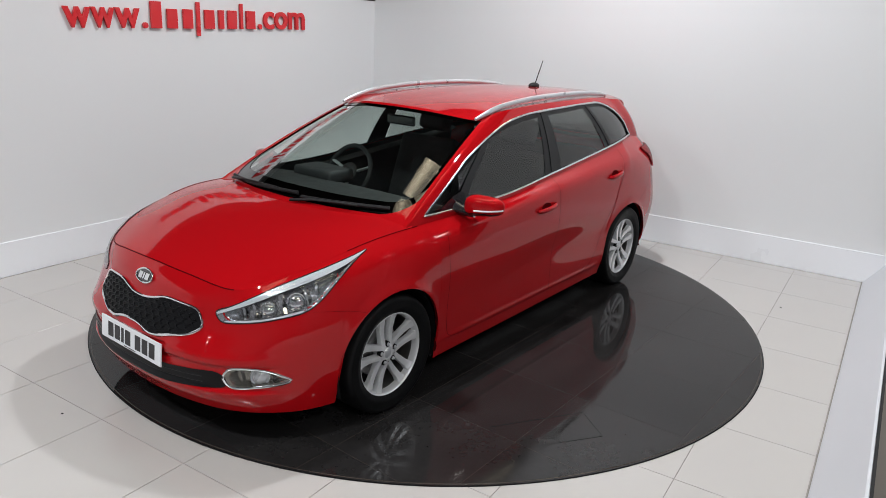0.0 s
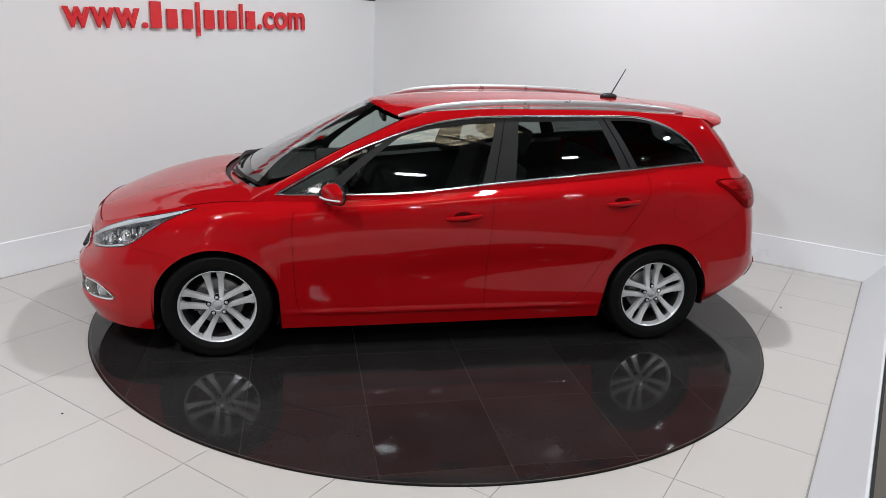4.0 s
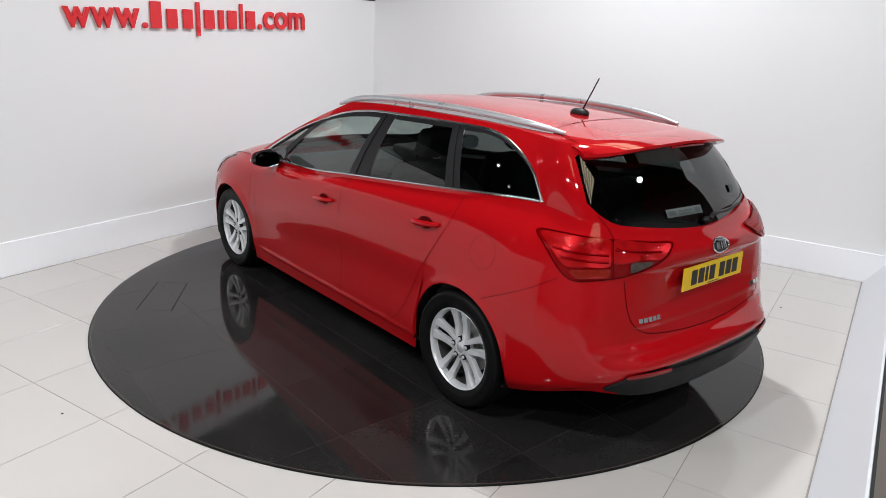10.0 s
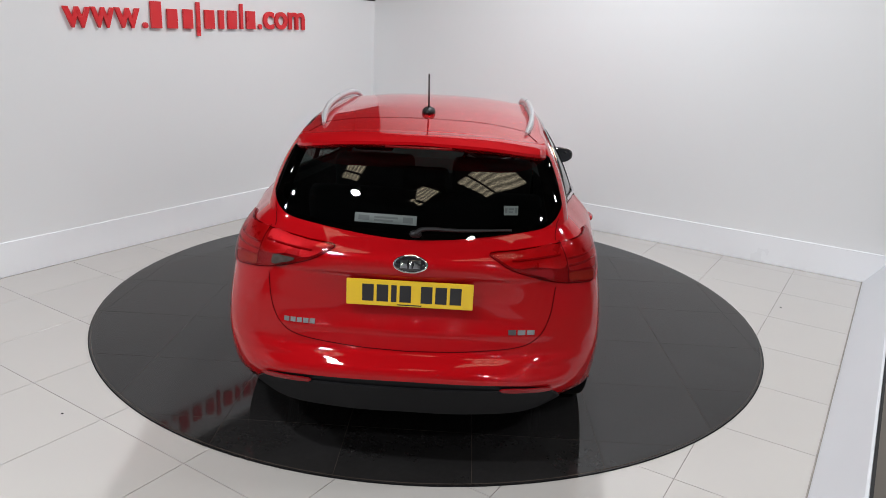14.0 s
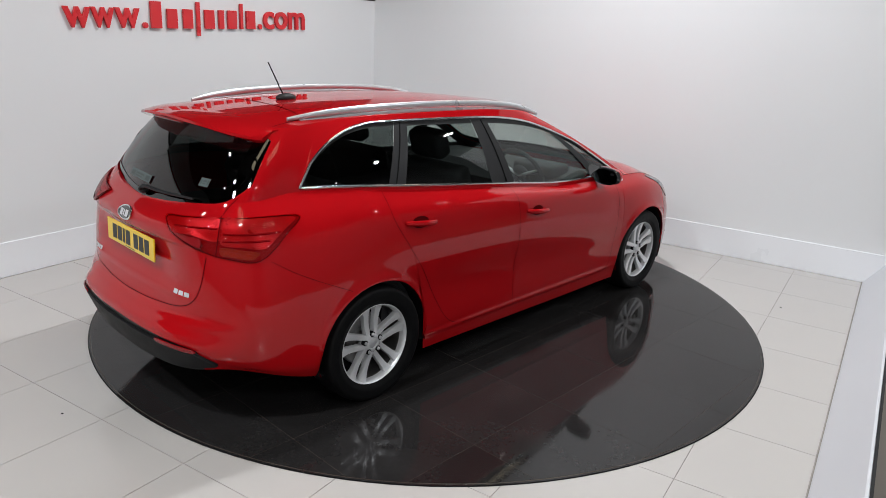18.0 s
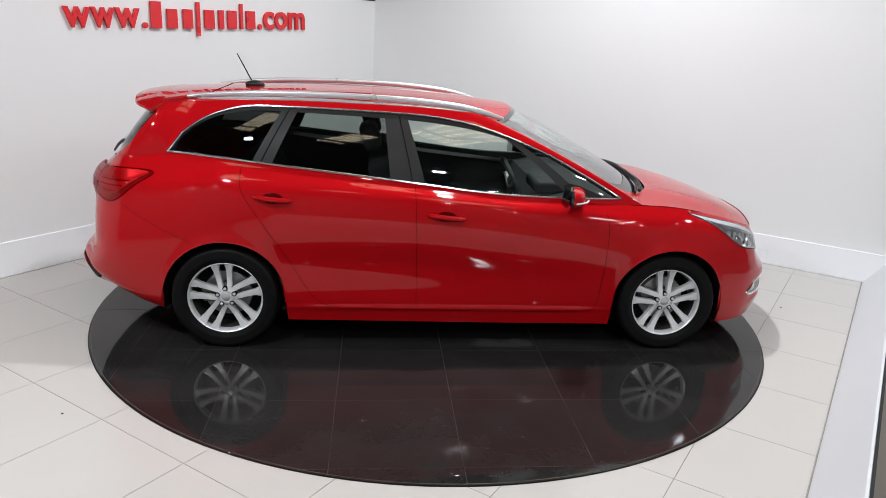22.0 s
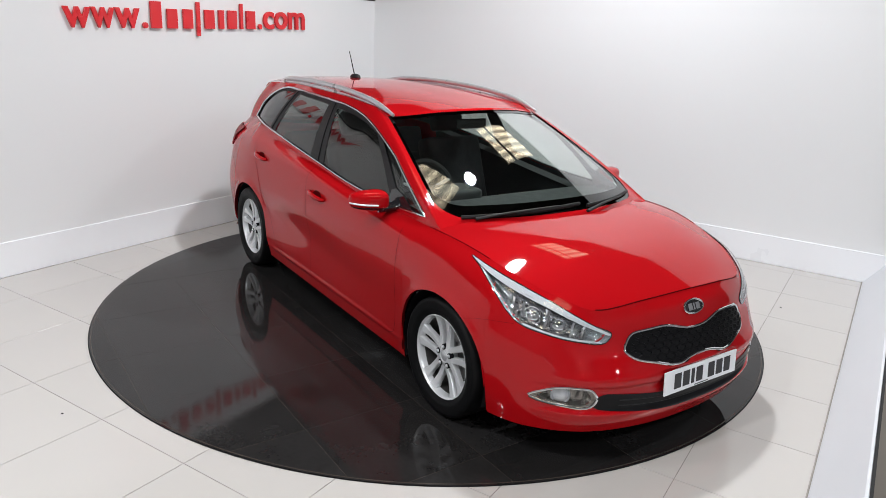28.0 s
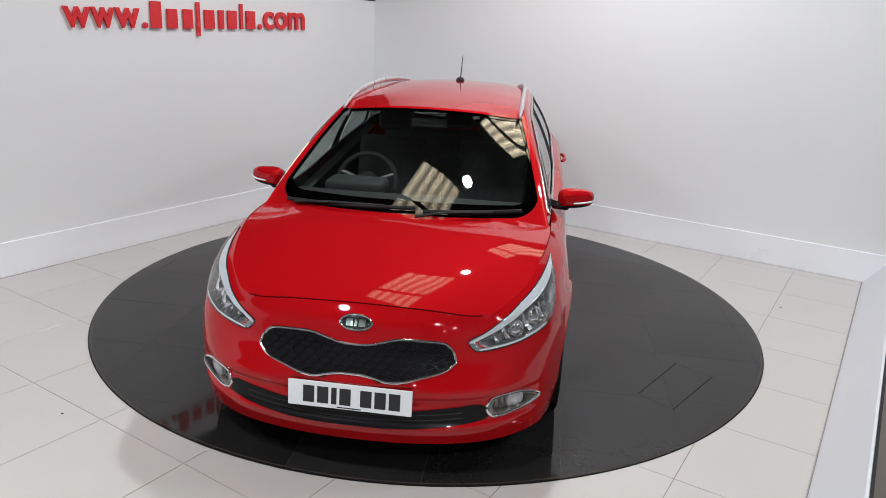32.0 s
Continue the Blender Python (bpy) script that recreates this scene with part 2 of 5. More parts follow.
def build_kerb():
    """A sloped white board that closes the tiled area, with a dark edging outside."""
    bm = bmesh.new()
    profile = [(2.600, 0.0), (2.785, 0.25), (2.80, 0.25), (2.80, -0.05), (2.60, -0.05)]
    rows = [[(a, -b, z) for b, z in profile] for a in (FLOOR_A0, WALL_A - 0.012)]
    grid = sheet(bm, rows, wrap=True)
    bm.faces.new(grid[0])
    bm.faces.new(grid[1][::-1])
    bmesh.ops.recalc_face_normals(bm, faces=bm.faces)
    ob = part("kerb", bm, BOARD, None, "sloping white board edging the tiled show area", smooth=False, bevel=0.003)
    ob.matrix_world = ROOM
    tagged(ob, "sloping white board edging the tiled show area", "kerb", "", "structure")
    slab("kerb_edging", FLOOR_A0, WALL_A - 0.012, 2.80, 2.812, -0.05, 0.256, BLACK, "thin dark edging strip outside the white kerb", "trim")


build_kerb()
slab("kerb_joint", FLOOR_A0, WALL_A - 0.013, 2.592, 2.6, 0.0008, 0.0025, GROUT, "grey joint along the foot of the kerb", "joint")


# raised sign letters: plain bars stand for the name
def sign_glyph(text, a0, a1, z0, z1, parent):
    curve = bpy.data.curves.new("glyph", "FONT")
    curve.body, curve.extrude, curve.offset, curve.resolution_u = text, 0.1, 0.02, 6
    holder = bpy.data.objects.new("glyph", curve)
    scene.collection.objects.link(holder)
    me = bpy.data.meshes.new_from_object(holder.evaluated_get(bpy.context.evaluated_depsgraph_get()))
    bpy.data.objects.remove(holder)
    co = np.array([v.co for v in me.vertices])
    lo, hi = co.min(axis=0), co.max(axis=0)
    for v in me.vertices:
        fx, fy, fz = (np.array(v.co) - lo) / (hi - lo)
        v.co = (a0 + (a1 - a0) * fx, WALL_B - 0.008 - 0.02 * fz, z0 + (z1 - z0) * fy)
    me.materials.append(SIGN_RED)
    ob = new("letter", me)
    ob.parent = parent


def sign_bar(a0, a1, z0, z1, parent):
    bm = bmesh.new()
    box(bm, a0, a1, WALL_B - 0.028, WALL_B - 0.008, z0, z1)
    bmesh.ops.bevel(bm, geom=[e for e in bm.edges if abs((e.verts[0].co - e.verts[1].co).y) > .01], offset=.003, segments=1, affect="EDGES")
    part("letter_bar", bm, SIGN_RED, parent)


def build_sign():
    sign = new("wall_sign")
    sign.matrix_world = ROOM
    base = lambda a: 1.762 + .0163 * a
    xh = lambda a: 1.916 + .0215 * a
    for text, a0, a1 in (("w", -1.017, -.806), ("w", -.803, -.612), ("w", -.609, -.395), (".", -.371, -.325), (".", .847, .89), ("c", .913, 1.046), ("o", 1.056, 1.220), ("m", 1.238, 1.46)):
        top = base(a0) + .045 if text == "." else xh(a0)
        sign_glyph(text, a0, a1, base(a0), top, sign)
    for left, right, rise, drop in ((-.315, -.175, .055, 0), (-.162, -.022, 0, 0), (-.004, .130, 0, 0), (.145, .192, .06, .06), (.214, .360, 0, 0), (.375, .455, 0, 0), (.465, .612, 0, 0), (.622, .668, .06, 0), (.680, .830, 0, 0)):
        a0, a1 = left + (right - left) * .16, right - (right - left) * .16
        sign_bar(a0, a1, base(a0) - drop, xh(a0) + rise, sign)
    return tagged(sign, "raised red letters and bars fixed along the white wall", "sign")


build_sign()
slab("ground", -8.5, 7.5, -7.5, 7.5, -0.2, -0.07, HALL_FLOOR, "brown hall floor outside the show area", "floor")
slab("hall_floor", -8.5, 7.5, 2.812, 7.5, -0.07, -0.001, HALL_FLOOR, "brown hall floor outside the show area", "floor")
slab("hall_wall_north", 7.5, 7.7, -7.5, 7.5, -0.2, 5.2, HALL_BRIGHTENED, "plain unseen hall wall behind the partitions, whitened to look lit", "wall")
slab("hall_wall_south", -8.7, -8.5, -7.5, 7.5, -0.2, 5.2, HALL_WALL, "plain pale hall wall", "wall")
slab("hall_wall_east", -8.5, 7.5, 7.5, 7.7, -0.2, 5.2, HALL_WALL, "plain pale hall wall", "wall")
slab("hall_wall_west", -8.5, 7.5, -7.7, -7.5, -0.2, 5.2, HALL_BRIGHTENED, "plain unseen hall wall behind the partitions, whitened to look lit", "wall")
slab("ceiling", -8.7, 7.7, -7.7, 7.7, 5.2, 5.3, ROOF_SHEET, "dark industrial roof sheeting", "ceiling")


# ---- turntable ----
def round_cut_tile(x0, x1, y0, y1, radius, z):
    """A square tile cut by the round edge of the table; None where nothing is left."""
    cx, cy = (x0 + x1) / 2, (y0 + y1) / 2
    far = math.hypot(cx, cy)
    corners = [(x0, y0), (x1, y0), (x1, y1), (x0, y1)]
    if min(math.hypot(*c) for c in corners) > radius - .01 and far > radius:
        return None
    if all(math.hypot(*c) < radius for c in corners):
        return [(x, y, z) for x, y in corners]
    near = min(corners, key=lambda c: math.hypot(*c))
    edge = []
    for (ax, ay), (bx, by) in zip(corners, corners[1:] + corners[:1]):
        for k in range(120):
            edge.append((ax + (bx - ax) * k / 120, ay + (by - ay) * k / 120))
    kept = [p for p in edge if math.hypot(*p) <= radius]
    if len(kept) < 6:
        return None
    # the arc between the two points where the square leaves the circle
    breaks = [i for i in range(len(edge)) if math.hypot(*edge[i]) <= radius < math.hypot(*edge[(i + 1) % len(edge)])]
    start = breaks[0]
    ring, i = [], (start + 1) % len(edge)
    while math.hypot(*edge[i]) > radius:
        i = (i + 1) % len(edge)
    p, q = edge[start], edge[i]
    a0, a1 = math.atan2(p[1], p[0]), math.atan2(q[1], q[0])
    a1 += math.tau if a1 < a0 - math.pi else -math.tau if a1 > a0 + math.pi else 0
    arc = [(radius * math.cos(a0 + (a1 - a0) * k / 24), radius * math.sin(a0 + (a1 - a0) * k / 24)) for k in range(25)]
    inside_run = []
    while math.hypot(*edge[i]) <= radius:
        inside_run.append(edge[i])
        i = (i + 1) % len(edge)
        if len(inside_run) > len(edge):
            break
    slim = [p for k, p in enumerate(inside_run) if k in (0, len(inside_run) - 1) or p in corners]
    return [(x, y, z) for x, y in arc + slim]


def build_turntable():
    top = new("turntable")
    bm = bmesh.new()
    lathe(bm, [(0.0, 0.0054), (0.8, 0.0054), (1.6, 0.0054), (2.219, 0.0054), (2.221, 0.005), (2.221, -0.001), (0.0, -0.001)], 160, "z")
    part("deck", bm, DISC_JOINT, top, "brown-grey bed between the tiles")
    for i in range(-4, 4):
        for j in range(-4, 5):
            outline = round_cut_tile(.6 * i + .0014, .6 * i + .5986, .6 * j - .2986, .6 * j + .2986, 2.216, .006)
            if outline:
                bm = bmesh.new()
                upper = [bm.verts.new(p) for p in outline]
                lower = [bm.verts.new((p[0], p[1], .0045)) for p in outline]
                bm.faces.new(upper)
                for k in range(len(outline)):
                    n = (k + 1) % len(outline)
                    bm.faces.new((upper[k], lower[k], lower[n], upper[n]))
                bmesh.ops.recalc_face_normals(bm, faces=bm.faces)
                part("tile", bm, DISC, top, smooth=False)
    bm = bmesh.new()
    lathe(bm, [(2.221, 0.0045), (2.230, 0.0045), (2.230, 0.001), (2.221, 0.001)], 160, "z")
    part("rim", bm, DISC, top)
    bm = bmesh.new()
    lathe(bm, [(2.230, 0.0012), (2.2345, 0.0012)], 160, "z")
    part("rim_gap", bm, DARK, top)
    # the lines of a hatch in the deck
    corners = [(1.31, 1.495), (.865, 1.79), (.725, 1.61), (1.17, 1.335)]
    for k, (p, q) in enumerate(zip(corners, corners[1:] + corners[:1])):
        p, q = Vector((*p, .0066)), Vector((*q, .0066))
        side = (q - p).cross(Vector((0, 0, 1))).normalized() * (.0022 if k % 2 == 0 else .0006)
        bm = bmesh.new()
        bm.faces.new([bm.verts.new(v) for v in (p - side, q - side, q + side, p + side)])
        bmesh.ops.recalc_face_normals(bm, faces=bm.faces)
        part("hatch_joint", bm, DARK, top, smooth=False)
    return tagged(top, "large round turntable of polished black tiles", "turntable")


turntable = build_turntable()


def grit(x, y, r):
    bm = bmesh.new()
    lathe(bm, [(0, .004), (r * .6, .0035), (r, .001), (r * .9, 0)], 9, "z")
    ob = part("grit", bm, RUBBER)
    ob.location = (x, y, .0)
    tagged(ob, "tiny dark crumb of grit on a cream tile", "grit", "crumbs on the floor")


grit(-1.757, -1.770, .006)
grit(2.60, .085, .007)


# ---- lamps and rooflights of the hall ----
def high_bay(x, y, z, power, size):
    """A round high-bay lamp: a spun reflector with a glowing face."""
    lamp = new("high_bay_lamp")
    lamp.location = (x, y, z)
    bm = bmesh.new()
    lathe(bm, [(.0, .34), (.06, .34), (.08, .30), (.09, .16), (size * .52, .02), (size * .54, -.01), (size * .53, -.012), (size * .51, .0)], 40, "z")
    part("reflector", bm, SILVER, lamp)
    bm = bmesh.new()
    tube(bm, [(0, 0, .34), (0, 0, 5.2 - z)], .008)
    part("suspension", bm, STEEL, lamp)
    light = bpy.data.lights.new("high_bay_light", "AREA")
    light.shape, light.size, light.energy, light.color = "DISK", size, power, (0.935, 0.97, 1.01)
    ob = new("high_bay_light", light)
    ob.matrix_world = pose(x, y, z - .014)
    return tagged(lamp, "round metal high-bay lamp hanging from the roof, lit", "lamp", "hall lamps")


# those at (-4.4, -3.2) and (3.7, -4.6) are unseen, added to fill the walls
for x, y, watts in ((.70, .27, 150), (4.95, -1.6, 101), (-2.0, -4.0, 125), (1.6, -6.6, 116), (-4.4, -3.2, 106), (3.7, -4.6, 26)):
    high_bay(x, y, 4.5, watts, .23 if watts == 150 else .28)

WIDE_FACE = glowing("wide lamp face", (1.0, 0.98, 0.94), 75.0)
SPOT_FACE = glowing("spotlight face", (1.0, 0.98, 0.94), 300.0)


def ceiling_spot(x, y, z=4.85, radius=.036, face=SPOT_FACE):
    spot = new("ceiling_spot")
    spot.location = (x, y, z)
    wide = radius + .024
    bm = bmesh.new()
    lathe(bm, [(.0, .14), (.05, .14), (wide - .005, .12), (wide, .0), (wide - .005, -.004), (wide - .008, .004), (radius, .006)], 24, "z")
    part("housing", bm, SILVER, spot)
    bm = bmesh.new()
    lathe(bm, [(.0, .002), (radius, .002)], 24, "z")
    part("lit_face", bm, face, spot)
    bm = bmesh.new()
    tube(bm, [(0, 0, .14), (0, 0, 5.2 - z)], .006)
    part("stem", bm, STEEL, spot)
    return tagged(spot, "small round ceiling spotlight, lit", "spotlight", "ceiling spots")


for x, y in ((-5.0, -1.2), (-6.4, -6.0), (6.0, -4.6), (5.4, .6), (-6.6, -3.0)):
    ceiling_spot(x, y, 4.85, .09, WIDE_FACE)
for x, y in ((-4.0, -6.8), (-2.2, -7.4), (.2, -7.5), (2.6, -7.0), (4.2, -5.8)):
    ceiling_spot(x, y, 3.7, .085, WIDE_FACE)
for k in range(9):
    ceiling_spot(-3.1 + .85 * k, -7.75 + .16 * abs(k - 4), 2.95)

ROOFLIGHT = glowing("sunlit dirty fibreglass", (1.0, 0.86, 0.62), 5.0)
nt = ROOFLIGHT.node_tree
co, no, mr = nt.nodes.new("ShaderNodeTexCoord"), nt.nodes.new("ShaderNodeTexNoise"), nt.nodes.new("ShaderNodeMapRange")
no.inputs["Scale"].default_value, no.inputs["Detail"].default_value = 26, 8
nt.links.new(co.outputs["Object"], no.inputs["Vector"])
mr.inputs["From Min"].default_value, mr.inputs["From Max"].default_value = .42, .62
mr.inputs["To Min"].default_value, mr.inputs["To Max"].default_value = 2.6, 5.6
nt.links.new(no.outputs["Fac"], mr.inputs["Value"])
# corrugation bands painted into the glow: dimmer towards the sheet's upper folds
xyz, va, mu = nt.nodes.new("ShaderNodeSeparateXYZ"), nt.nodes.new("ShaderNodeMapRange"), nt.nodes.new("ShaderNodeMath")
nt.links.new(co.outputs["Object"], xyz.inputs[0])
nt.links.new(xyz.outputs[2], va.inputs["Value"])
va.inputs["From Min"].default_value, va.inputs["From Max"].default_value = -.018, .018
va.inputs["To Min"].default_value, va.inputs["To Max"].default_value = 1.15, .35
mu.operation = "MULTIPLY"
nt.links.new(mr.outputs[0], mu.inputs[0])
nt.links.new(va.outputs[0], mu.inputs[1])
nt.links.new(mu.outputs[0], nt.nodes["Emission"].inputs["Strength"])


def rooflight(x, y, length, width, turn):
    """A strip of corrugated translucent sheet under the roof, in a dark frame with purlins across."""
    top = new("rooflight")
    top.matrix_basis = pose(x, y, 5.16, 0, 0, turn)
    bm = bmesh.new()
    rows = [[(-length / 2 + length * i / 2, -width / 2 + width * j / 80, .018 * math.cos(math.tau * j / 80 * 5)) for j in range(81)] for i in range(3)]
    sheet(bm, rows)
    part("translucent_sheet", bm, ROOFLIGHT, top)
    for px in (-length * .24, length * .62):
        bm = bmesh.new()
        box(bm, px - .03, px + .03, -width / 2 - .1, width / 2 + .1, -.10, -.03)
        part("purlin", bm, ROOF_SHEET, top)
    return tagged(top, "strip of corrugated translucent rooflight, dirty and sunlit", "rooflight", "rooflights", "structure")


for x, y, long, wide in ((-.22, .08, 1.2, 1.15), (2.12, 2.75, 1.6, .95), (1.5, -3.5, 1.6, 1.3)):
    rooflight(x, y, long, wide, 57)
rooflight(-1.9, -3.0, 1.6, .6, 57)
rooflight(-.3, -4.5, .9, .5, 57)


# ---- the car ----
from mathutils.bvhtree import BVHTree

car = new("car")
tagged(car, "glossy red five-door estate car parked on the turntable", "car")

# Guide lines of the body side, front centre to rear centre: x forward, y to the car's left, z up.
SILL = [(2.20, 0, .185), (2.18, .28, .185), (2.11, .53, .185), (1.98, .71, .185), (1.79, .815, .18), (1.40, .872, .17), (.97, .846, .165), (.40, .842, .165),
        (-.18, .842, .17), (-.925, .846, .178), (-1.27, .858, .185), (-1.67, .812, .250), (-1.95, .668, .322), (-2.10, .51, .318), (-2.15, .26, .315), (-2.165, 0, .32)]
LOW = [(2.255, 0, .30), (2.235, .28, .295), (2.16, .53, .29), (2.015, .712, .29), (1.81, .825, .29), (1.40, .893, .29), (.97, .864, .287), (.40, .859, .285),
       (-.18, .860, .30), (-.93, .868, .315), (-1.27, .884, .31), (-1.69, .852, .33), (-1.99, .728, .405), (-2.15, .53, .475), (-2.20, .27, .49), (-2.212, 0, .495)]
WAIST = [(2.252, 0, .465), (2.232, .27, .452), (2.163, .525, .438), (2.012, .716, .438), (1.795, .836, .44), (1.40, .900, .45), (.97, .874, .452), (.40, .863, .46),
         (-.18, .857, .51), (-.96, .864, .52), (-1.28, .886, .50), (-1.67, .866, .52), (-1.95, .785, .56), (-2.085, .53, .575), (-2.125, .27, .58), (-2.135, 0, .58)]
FLANK = [(2.185, 0, .60), (2.165, .27, .585), (2.10, .50, .56), (1.98, .712, .58), (1.78, .832, .60), (1.40, .901, .64), (.97, .888, .636), (.40, .887, .645),
         (-.18, .888, .69), (-1.03, .884, .715), (-1.30, .884, .72), (-1.65, .856, .74), (-1.92, .775, .76), (-2.07, .52, .78), (-2.078, .25, .79), (-2.082, 0, .79)]
SHOULDER = [(2.15, 0, .70), (2.13, .27, .69), (2.07, .49, .66), (1.96, .66, .70), (1.76, .782, .76), (1.40, .850, .81), (.97, .864, .82), (.40, .870, .872),
            (-.175, .870, .912), (-1.13, .856, .960), (-1.33, .842, .968), (-1.63, .80, .965), (-1.88, .735, .965), (-2.05, .50, .95), (-2.10, .25, .945), (-2.12, 0, .945)]
BELT = [(2.10, 0, .765), (2.085, .27, .755), (2.03, .50, .73), (1.92, .612, .765), (1.74, .698, .82), (1.40, .765, .892), (1.00, .782, .908), (.40, .795, .925),
        (-.18, .795, .985), (-1.17, .762, 1.085), (-1.36, .735, 1.105), (-1.62, .672, 1.115), (-1.86, .628, 1.09), (-1.965, .42, 1.06), (-2.01, .22, 1.035), (-2.03, 0, 1.025)]
BODY = np.array([SILL, LOW, WAIST, FLANK, SHOULDER, BELT])
AXLES, WHEEL_Z, ARCH = (1.380, -1.268), 0.312, 0.348


def across(line, u):
    """Point at column u of a guide line; negative u is the mirrored side, and the line runs on smoothly over the middle."""
    pts = np.asarray(line, float)
    mirror = np.array([1, -1, 1])
    full = np.vstack([pts[1:2] * mirror, pts, pts[-2:-1] * mirror])
    p = spline(full, abs(u) + 1)
    return p * mirror if u < 0 else p


def body_point(u, v):
    return spline([across(row, u) for row in BODY], v * (len(BODY) - 1))


def arch_start(u):
    """How far up the wheel arch cuts this column."""
    column = [across(row, u) for row in BODY]
    low = 0.0
    for k in range(101):
        p = spline(column, k / 100 * (len(BODY) - 1))
        for xc in AXLES:
            if abs(p[0] - xc) < ARCH and (p[2] < WHEEL_Z or math.hypot(p[0] - xc, p[2] - WHEEL_Z) < ARCH):
                low = k / 100
    if low == 0.0:
        return 0.0
    lo, hi = low, low + 0.01
    for _ in range(12):
        mid = (lo + hi) / 2
        p = spline(column, mid * (len(BODY) - 1))
        inside = any(abs(p[0] - xc) < ARCH and math.hypot(p[0] - xc, p[2] - WHEEL_Z) < ARCH for xc in AXLES)
        lo, hi = (mid, hi) if inside else (lo, mid)
    return hi


def ease(lo, hi, v):
    f = min(max((v - lo) / (hi - lo), 0.0), 1.0)
    return f * f * (3 - 2 * f)


def sculpt(p):
    """Pressed creases on the smooth body: bumper channel, plate recess, bumper shelf, sill ridge."""
    x, y, z = p
    a = abs(y)
    dx = dy = 0.0
    if x > 1.55:
        channel = ease(.285, .312, z) * (1 - ease(.405, .432, z)) * (1 - ease(.66, .80, a)) * ease(1.70, 1.95, x)
        dx -= .020 * channel
        brow = math.exp(-((z - .455) / .016) ** 2) * (1 - ease(.60, .84, a)) * ease(1.7, 1.95, x)
        dx += .005 * brow
        pocket = (1 - ease(.245, .27, a)) * ease(.385, .41, z) * (1 - ease(.46, .475, z))
        dx -= .018 * pocket
    elif x < -1.55:
        recess = ease(.655, .725, z) * (1 - ease(.882, .906, z)) * (1 - ease(.42, .66, a)) * ease(-1.85, -2.0, x)
        dx += .009 * recess
        shelf = math.exp(-((z - .548) / .020) ** 2) * (1 - ease(.56, .80, a)) * ease(-1.8, -2.0, x)
        dx -= .010 * shelf
        corner = math.exp(-((a - .685) / .045) ** 2) * ease(.38, .46, z) * (1 - ease(.80, .87, z)) * ease(-1.75, -1.95, x)
        dx -= .005 * corner
        ridge = math.exp(-((z - .655) / .014) ** 2) * (1 - ease(.45, .62, a)) * ease(-1.85, -2.0, x)
        dx -= .004 * ridge
    else:
        run = ease(-.92, -.70, x) * (1 - ease(.80, 1.02, x))
        dy += .007 * run * math.exp(-((z - .262) / .016) ** 2)
    for xc in AXLES:
        r = math.hypot(x - xc, z - WHEEL_Z)
        if r < ARCH + .14 and a > .6:
            dy += .009 * math.exp(-(max(r - ARCH, 0) / .034) ** 2) * ease(.20, .34, z)
    return np.array([x + dx, y + math.copysign(dy, y), z])


COLUMNS = sorted(set([round(c / 10, 4) for c in range(0, 151)] + [round(1.5 + k * 0.04, 4) for k in range(0, 75)] + [round(4.4 + k * 0.025, 4) for k in range(0, 73)] + [round(8.9 + k * 0.025, 4) for k in range(0, 96)]))
ROWS = 84
SIDE, NORMALS = {}, {}
for c in COLUMNS:
    lo = arch_start(c)
    back, column, ahead = (np.array([across(row, u) for row in BODY]) for u in (c - .02, c, c + .02))
    SIDE[c], NORMALS[c] = [], []
    for k in range(ROWS + 1):
        v = (lo + (1 - lo) * k / ROWS) * (len(BODY) - 1)
        at = sculpt(spline(column, v))
        n = np.cross(sculpt(spline(ahead, v)) - sculpt(spline(back, v)), sculpt(spline(column, v + .02)) - sculpt(spline(column, v - .02)))
        n /= np.linalg.norm(n) + 1e-12
        SIDE[c].append(at)
        NORMALS[c].append(n if n @ (at - np.array([0, 0, .55])) > 0 else -n)


def mesh_with_normals(name, verts, faces, normals, mat, parent, label=""):
    me = bpy.data.meshes.new(name)
    me.from_pydata([tuple(v) for v in verts], [], faces)
    me.materials.append(mat)
    me.polygons.foreach_set("use_smooth", [True] * len(me.polygons))
    me.normals_split_custom_set_from_vertices([tuple(n) for n in normals])
    ob = new(name, me)
    ob.parent = parent
    if label:
        ob["label"] = label
    return ob


def panel_grid(columns, parent, pieces, hole=None, soften=None):
    """Cut one smooth grid into panels. columns: lists of points, bottom to top, from right rear round the front to left rear."""
    n, m = len(columns), len(columns[0])
    P = np.array(columns)
    du, dv = np.gradient(P, axis=0), np.gradient(P, axis=1)
    N = np.cross(du, dv)
    N /= np.linalg.norm(N, axis=2, keepdims=True) + 1e-12
    if soften is not None:
        N = np.array([[n * (MIRROR if u < 0 else 1) for n in NORMALS[abs(u)]] for u in soften])
        # even out the shading along the body, without mixing different heights
        u = np.array(soften)
        near = np.exp(-((u[:, None] - u[None, :]) / .22) ** 2) * np.gradient(u)[None, :]
        for j in range(m):
            z = P[:, j, 2]
            w = near * np.exp(-((z[:, None] - z[None, :]) / .03) ** 2)
            N[:, j] = w @ N[:, j]
        N /= np.linalg.norm(N, axis=2, keepdims=True) + 1e-12
    for name, mat, label, test in pieces:
        used, verts, normals, faces = {}, [], [], []

        def index(i, j):
            if (i, j) not in used:
                used[i, j] = len(verts)
                verts.append(P[i, j])
                normals.append(N[i, j])
            return used[i, j]

        for i in range(n - 1):
            for j in range(m - 1):
                if test(i, j) and not (hole and hole((P[i, j] + P[i + 1, j + 1]) / 2)):
                    faces.append((index(i, j), index(i + 1, j), index(i + 1, j + 1), index(i, j + 1)))
        if faces:
            mesh_with_normals(name, verts, faces, normals, mat, parent, label)
    return P, N


